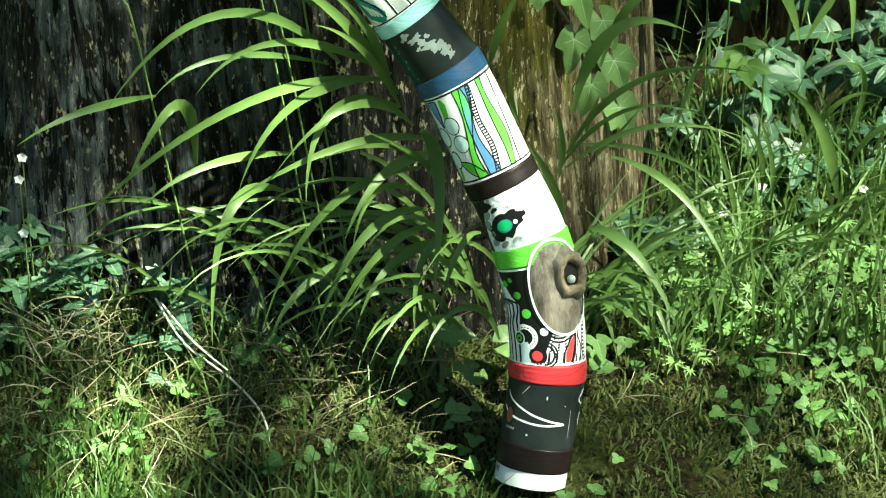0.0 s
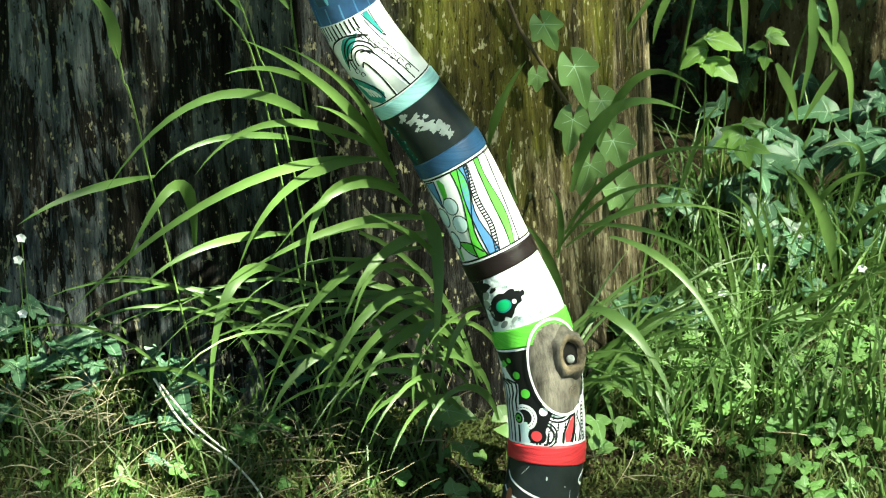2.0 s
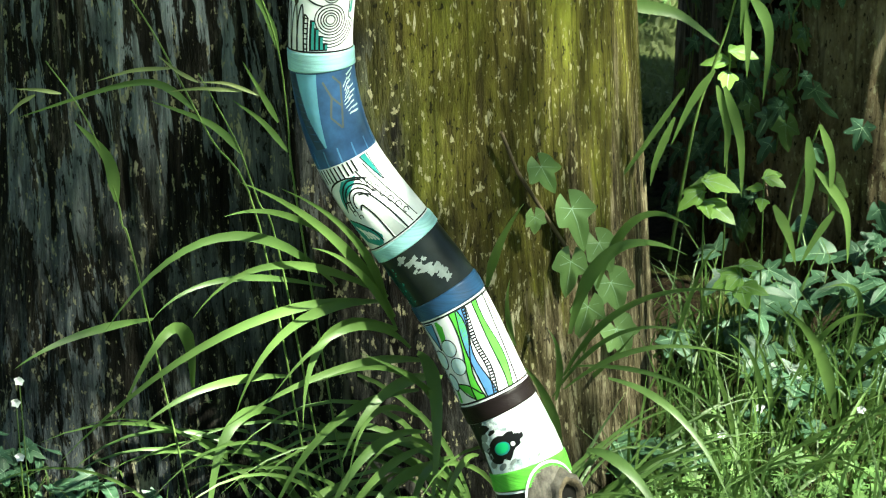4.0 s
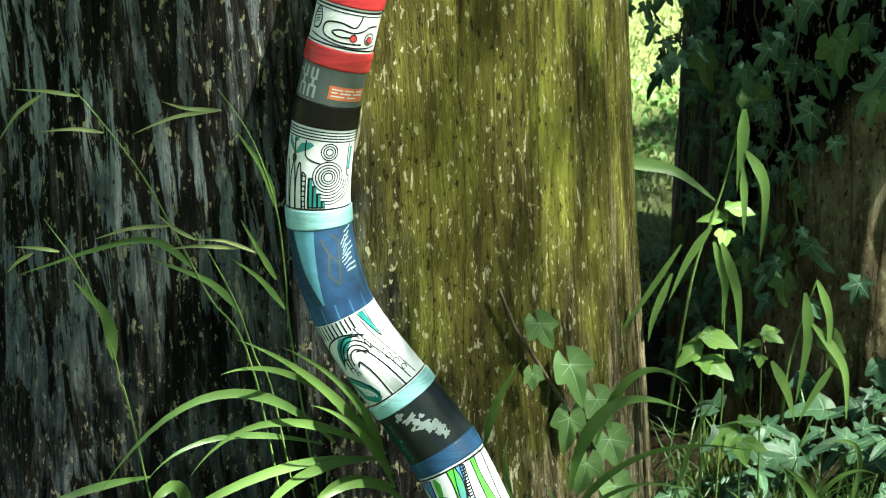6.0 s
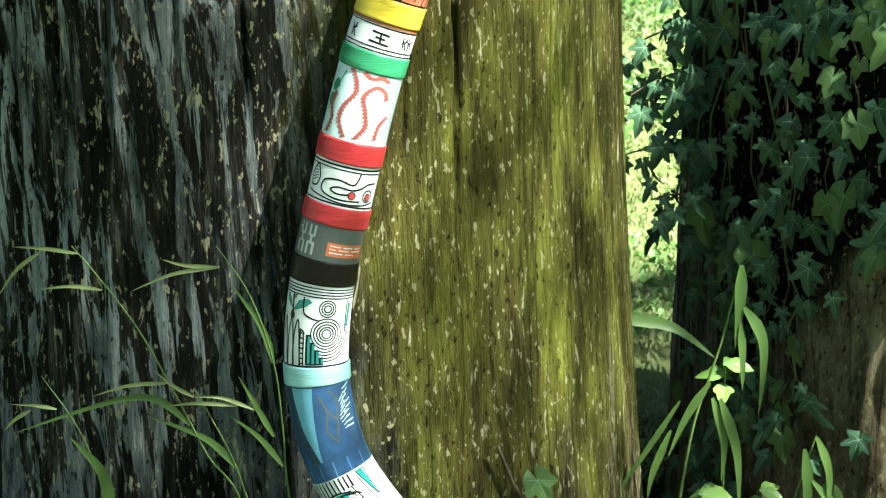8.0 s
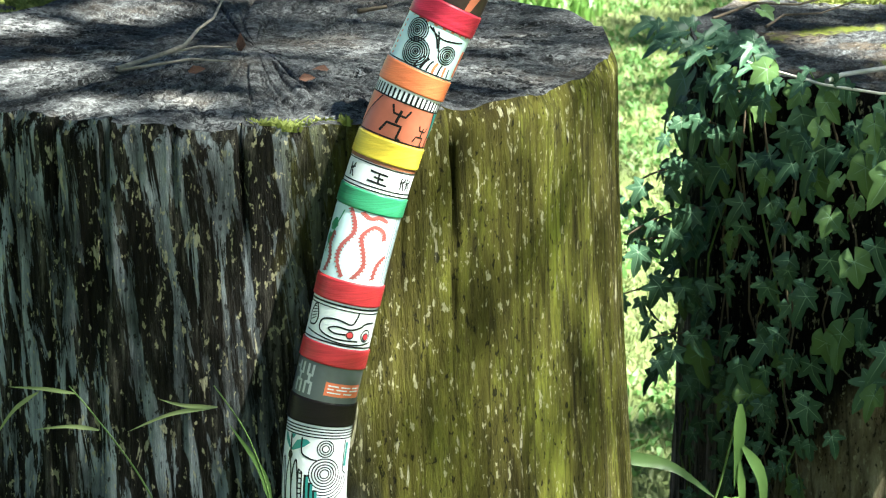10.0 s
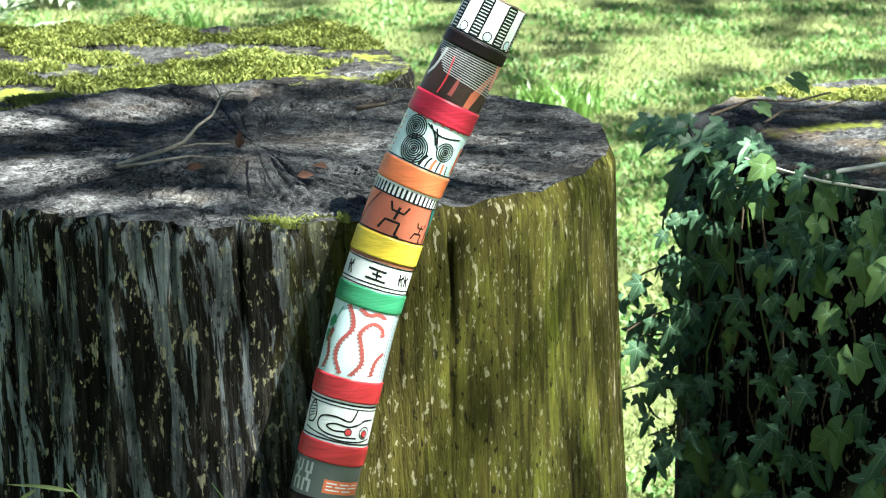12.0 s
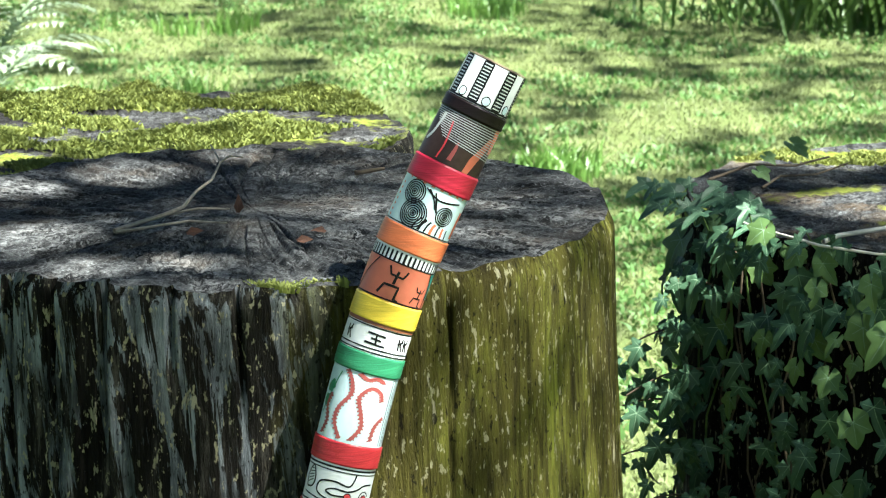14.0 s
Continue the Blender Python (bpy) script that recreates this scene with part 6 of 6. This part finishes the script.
blades_stuff("moss_sprigs", "loose sprigs of moss on dark soil", P["moss"],
             scatter(7000, -0.55, 0.55, 1.97, 2.35, 6, lambda x, y, r: fbm(x * 12, y * 12, 5.0, 2) > r.uniform(-0.3, 0.5)), 0.008, 0.018, 0.0026, 1.5, 6, "moss")


def straws(name, label, mat, n, box, l0, l1, seed, w=0.0011, lift=0.03):
    rng = random.Random(seed)
    chunks = []
    for _ in range(n):
        x, y = rng.uniform(box[0], box[1]), rng.uniform(box[2], box[3])
        if not free(x, y):
            continue
        a, l = rng.uniform(0, 6.283), rng.uniform(l0, l1)
        z = ground_z(x, y) + rng.uniform(0.004, lift)
        p = Vector((x, y, z))
        q = p + Vector((math.cos(a) * l, math.sin(a) * l * 0.6, rng.uniform(-0.02, 0.04)))
        q.z = max(q.z, ground_z(q.x, q.y) + 0.003)
        m_ = (p + q) / 2 + Vector((rng.uniform(-0.02, 0.02), 0, rng.uniform(0, 0.03)))
        chunks.append(ribbon(bezier(p, m_, q, 5), w * rng.uniform(0.7, 1.6), 0.1, 0.3, 0.9))
    tagged(new(name, make_mesh(name, *joined(chunks), [mat])), label, "straw", kind="stuff")


straws("dry_straw", "tangle of dry straw under the grass", P["dull_straw"], 150, (-0.42, 0.02, 2.06, 2.22), 0.03, 0.12, 3, 0.0010, 0.045)
straws("dry_straw", "scattered dry straw on the moss", P["straw"], 90, (-0.5, 0.5, 1.98, 2.30), 0.02, 0.08, 4)
straws("dry_straw", "knot of bleached straw in the sun", P["straw"], 60, (-0.41, -0.33, 2.11, 2.20), 0.03, 0.09, 5, 0.0013, 0.08)


def single_straw(label, pts, r, mat):
    path = []
    v = [Vector(p) for p in pts]
    for i in range(len(v) - 1):
        p0, p1, p2, p3 = v[max(i - 1, 0)], v[i], v[i + 1], v[min(i + 2, len(v) - 1)]
        for q in range(5):
            t = q / 5
            path.append(0.5 * (2 * p1 + (p2 - p0) * t + (2 * p0 - 5 * p1 + 4 * p2 - p3) * t * t + (3 * p1 - p0 - 3 * p2 + p3) * t ** 3))
    path.append(v[-1])
    tagged(new("straw", make_mesh("straw", *tube(path, r, r * 0.8, 6), [mat])), label, "straw", "bleached straws")


single_straw("long bleached bent straw lying in the grass", ((-0.29, 2.20, 0.135), (-0.26, 2.17, 0.10), (-0.21, 2.14, 0.075), (-0.178, 2.11, 0.05), (-0.172, 2.085, 0.012)), 0.0013, P["pale_straw"])
single_straw("bleached straw beside a longer one", ((-0.285, 2.20, 0.13), (-0.25, 2.165, 0.105), (-0.215, 2.14, 0.088)), 0.0012, P["pale_straw"])


# ---- lawn behind ----
def view_x(y):
    return 0.22 * y + 0.35


def lawn_points(n, y0, y1, seed, test=None):
    rng = random.Random(seed)
    out = []
    while len(out) < n:
        y = y0 + (y1 - y0) * rng.random() ** 1.2
        x = rng.uniform(-view_x(y), view_x(y))
        if free(x, y, 0.03) and (test is None or test(x, y, rng)):
            out.append((x, y, ground_z(x, y)))
    return out


blades_stuff("lawn", "sunny mown lawn behind the stumps", P["lawn"], lawn_points(130000, 3.3, 14.5, 11), 0.008, 0.026, 0.0048, 1.6, 11)
blades_stuff("lawn_tussocks", "longer bright grass tussocks in the lawn", P["fresh"],
             lawn_points(4500, 5.5, 14.0, 12, lambda x, y, r: fbm(x * 1.6, y * 1.1, 9.0, 2) > 0.46 + r.uniform(0, 0.2)), 0.05, 0.13, 0.008, 0.9, 12)
blades_stuff("lawn_clover", "low broad clover leaves in the lawn", P["round"],
             lawn_points(26000, 3.3, 13.5, 13, lambda x, y, r: fbm(x * 2.4, y * 2.0, 4.0, 2) > 0.02), 0.012, 0.03, 0.012, 1.6, 13)


def far_clump(x, y, n, seed):
    rng = random.Random(seed)
    ob = empty("grass_clump", "large dark clump of arching long-leaved grass", "grass clump")
    for _ in range(n):
        path = arch((x + rng.gauss(0, 0.35), y + rng.gauss(0, 0.25), 0), rng.uniform(0, 360), rng.uniform(0.5, 1.1), rng.uniform(60, 88), rng.uniform(-60, 0), 7)
        part("blade", make_mesh("blade", *ribbon(path, 0.026, 0.25, 0.5), [P["blade"]]), ob)


far_clump(1.95, 11.4, 260, 1)
far_clump(2.75, 11.0, 240, 2)


def fern(x, y, seed, n=9):
    rng = random.Random(seed)
    ob = empty("fern", "pale sunlit fern at the edge of the lawn", "fern", "pale ferns")
    for _ in range(n):
        path = arch((x, y, 0), rng.uniform(180, 420), rng.uniform(0.45, 0.7), rng.uniform(60, 82), rng.uniform(-40, -5), 16)
        chunks = [tube(path, 0.003, 0.001, 4)]
        for i in range(3, 16):
            d = (path[min(i + 1, 16)] - path[i - 1]).normalized()
            s = d.cross(Vector((0, 0, 1))).normalized()
            l = 0.11 * math.sin(math.pi * (i / 16) ** 0.8) + 0.015
            for sg in (-1, 1):
                chunks.append(ribbon([path[i], path[i] + (s * sg + d * 0.35) * l * 0.5, path[i] + (s * sg + d * 0.5) * l - Vector((0, 0, 0.015))], 0.022, 0.1, 0, 0.6, Vector((0, 0, 1))))
        part("frond", make_mesh("frond", *joined(chunks), [P["fern"]]), ob)


fern(-1.28, 8.1, 1)
fern(-1.55, 8.9, 2)
fern(-1.72, 10.2, 3)

# ---- things lying on the stumps ----
def twig(label, pts, r0, r1, mat="stem", name="twig"):
    tagged(new(name, make_mesh(name, *tube([Vector(p) for p in pts], r0, r1, 7), [P[mat]])), label, "twig", "fallen twigs")


twig("bent dry twig on the stump's top", ((-0.306, 2.470, 0.993), (-0.288, 2.492, 0.995), (-0.262, 2.510, 1.000), (-0.246, 2.548, 1.000), (-0.236, 2.590, 1.008), (-0.224, 2.640, 1.010), (-0.219, 2.70, 1.018), (-0.232, 2.735, 1.030)), 0.0027, 0.0009, "grey_twig")
twig("short side twig with a frayed end", ((-0.219, 2.70, 1.018), (-0.210, 2.712, 1.022), (-0.196, 2.715, 1.020)), 0.0015, 0.0008, "grey_twig")
twig("short straw across the twig", ((-0.304, 2.468, 0.992), (-0.262, 2.485, 0.995), (-0.235, 2.500, 0.996), (-0.198, 2.502, 0.993)), 0.0018, 0.0009, "grey_twig")
twig("short straw on the stump's top", ((-0.262, 2.535, 0.995), (-0.232, 2.556, 0.997), (-0.200, 2.562, 0.995)), 0.0015, 0.0009, "grey_twig")
twig("small dark wood chip", ((-0.078, 2.775, 0.990), (-0.046, 2.785, 0.993)), 0.003, 0.002, "stem", "wood_chip")
twig("bleached vine stem along the stump's rim", ((0.335, 3.06, 0.892), (0.378, 2.935, 0.892), (0.443, 2.838, 0.890), (0.500, 2.80, 0.888), (0.56, 2.797, 0.884)), 0.0020, 0.0015, "pale_straw")
twig("pale stem lying over the stump's top", ((0.448, 2.842, 0.893), (0.470, 2.875, 0.893), (0.53, 2.912, 0.893), (0.60, 2.94, 0.893)), 0.0030, 0.0026, "pale_straw")
twig("thin brown runner on the stump's top", ((0.36, 3.22, 0.892), (0.42, 3.28, 0.900), (0.48, 3.30, 0.894), (0.53, 3.33, 0.900)), 0.0022, 0.0014, "stem")
DEAD = leaf_mesh("dead_leaf", [(0, 1.0, 0.42), (0.6, 0.5, 0.5), (-0.6, 0.5, 0.5)], 0.5, "dead", False, 0.6, 20, 0.12)
for x, y, z, s, tip in ((-0.194, 2.592, 0.986, 0.018, (0.1, 0.2, 1)), (-0.235, 2.477, 0.988, 0.016, (1, 0.2, 0.25)), (-0.125, 2.440, 0.988, 0.015, (1, 0.1, 0.15)),
                         (-0.10, 2.46, 0.992, 0.016, (-1, 0.3, 0.2)), (0.36, 2.16, 0.006, 0.014, (0.6, 0.3, 0.2)), (0.385, 2.93, 0.886, 0.018, (1, 0.2, 0.2))):
    ob = put_leaf(DEAD, None, Vector((x, y, z)), tip, (0.2, -0.8, 0.9), s, 0.2, "dead_leaf")
    tagged(ob, "curled dry brown fallen leaf", "dead leaf", "fallen leaves")


def top_moss(name, label, cx, cy, r, h, n, seed, test, mound=0.0):
    rng = random.Random(seed)
    pts = []
    while len(pts) < n:
        a, q = rng.uniform(0, 6.283), math.sqrt(rng.random()) * r
        x, y = cx + math.cos(a) * q, cy + math.sin(a) * q
        if test(x, y, rng):
            lump = fbm(x * 5.0, y * 7.0, 2.0, 3) - 0.05 if mound else 0.0
            pts.append((x, y, h - 0.006 + 0.005 * noise.noise((x * 22, y * 22, 1)) + mound * max(0.0, min(lump, 0.5)) * (1 + 0.5 * noise.noise((x * 35, y * 35, 4)))))
    blades_stuff(name, label, P["topmoss"], pts, 0.004, 0.011, 0.0034, 1.2, seed, "moss")


top_moss("moss_cushion", "bright moss covering the old stump's top", -0.405, 3.37, 0.375, 0.936, 40000, 31, lambda x, y, r: fbm(x * 5.0, y * 7.0, 2.0, 3) > 0.06 + r.uniform(-0.10, 0.10), 0.035)
top_moss("moss_cushion", "moss along the back of the ivy stump", 0.695, 3.17, 0.37, 0.884, 7000, 33, lambda x, y, r: (y > 3.38 or (x > 0.52 and y < 2.86)) and fbm(x * 7, y * 7, 3.0, 2) > 0.0)
top_moss("moss_cushion", "thin dry moss on the front edge of the large stump", -0.18, 2.635, 0.366, 0.982, 420, 35, lambda x, y, r: -0.168 < x < -0.073 and y < 2.30 and fbm(x * 14, y * 14, 1.0, 2) > -0.1)
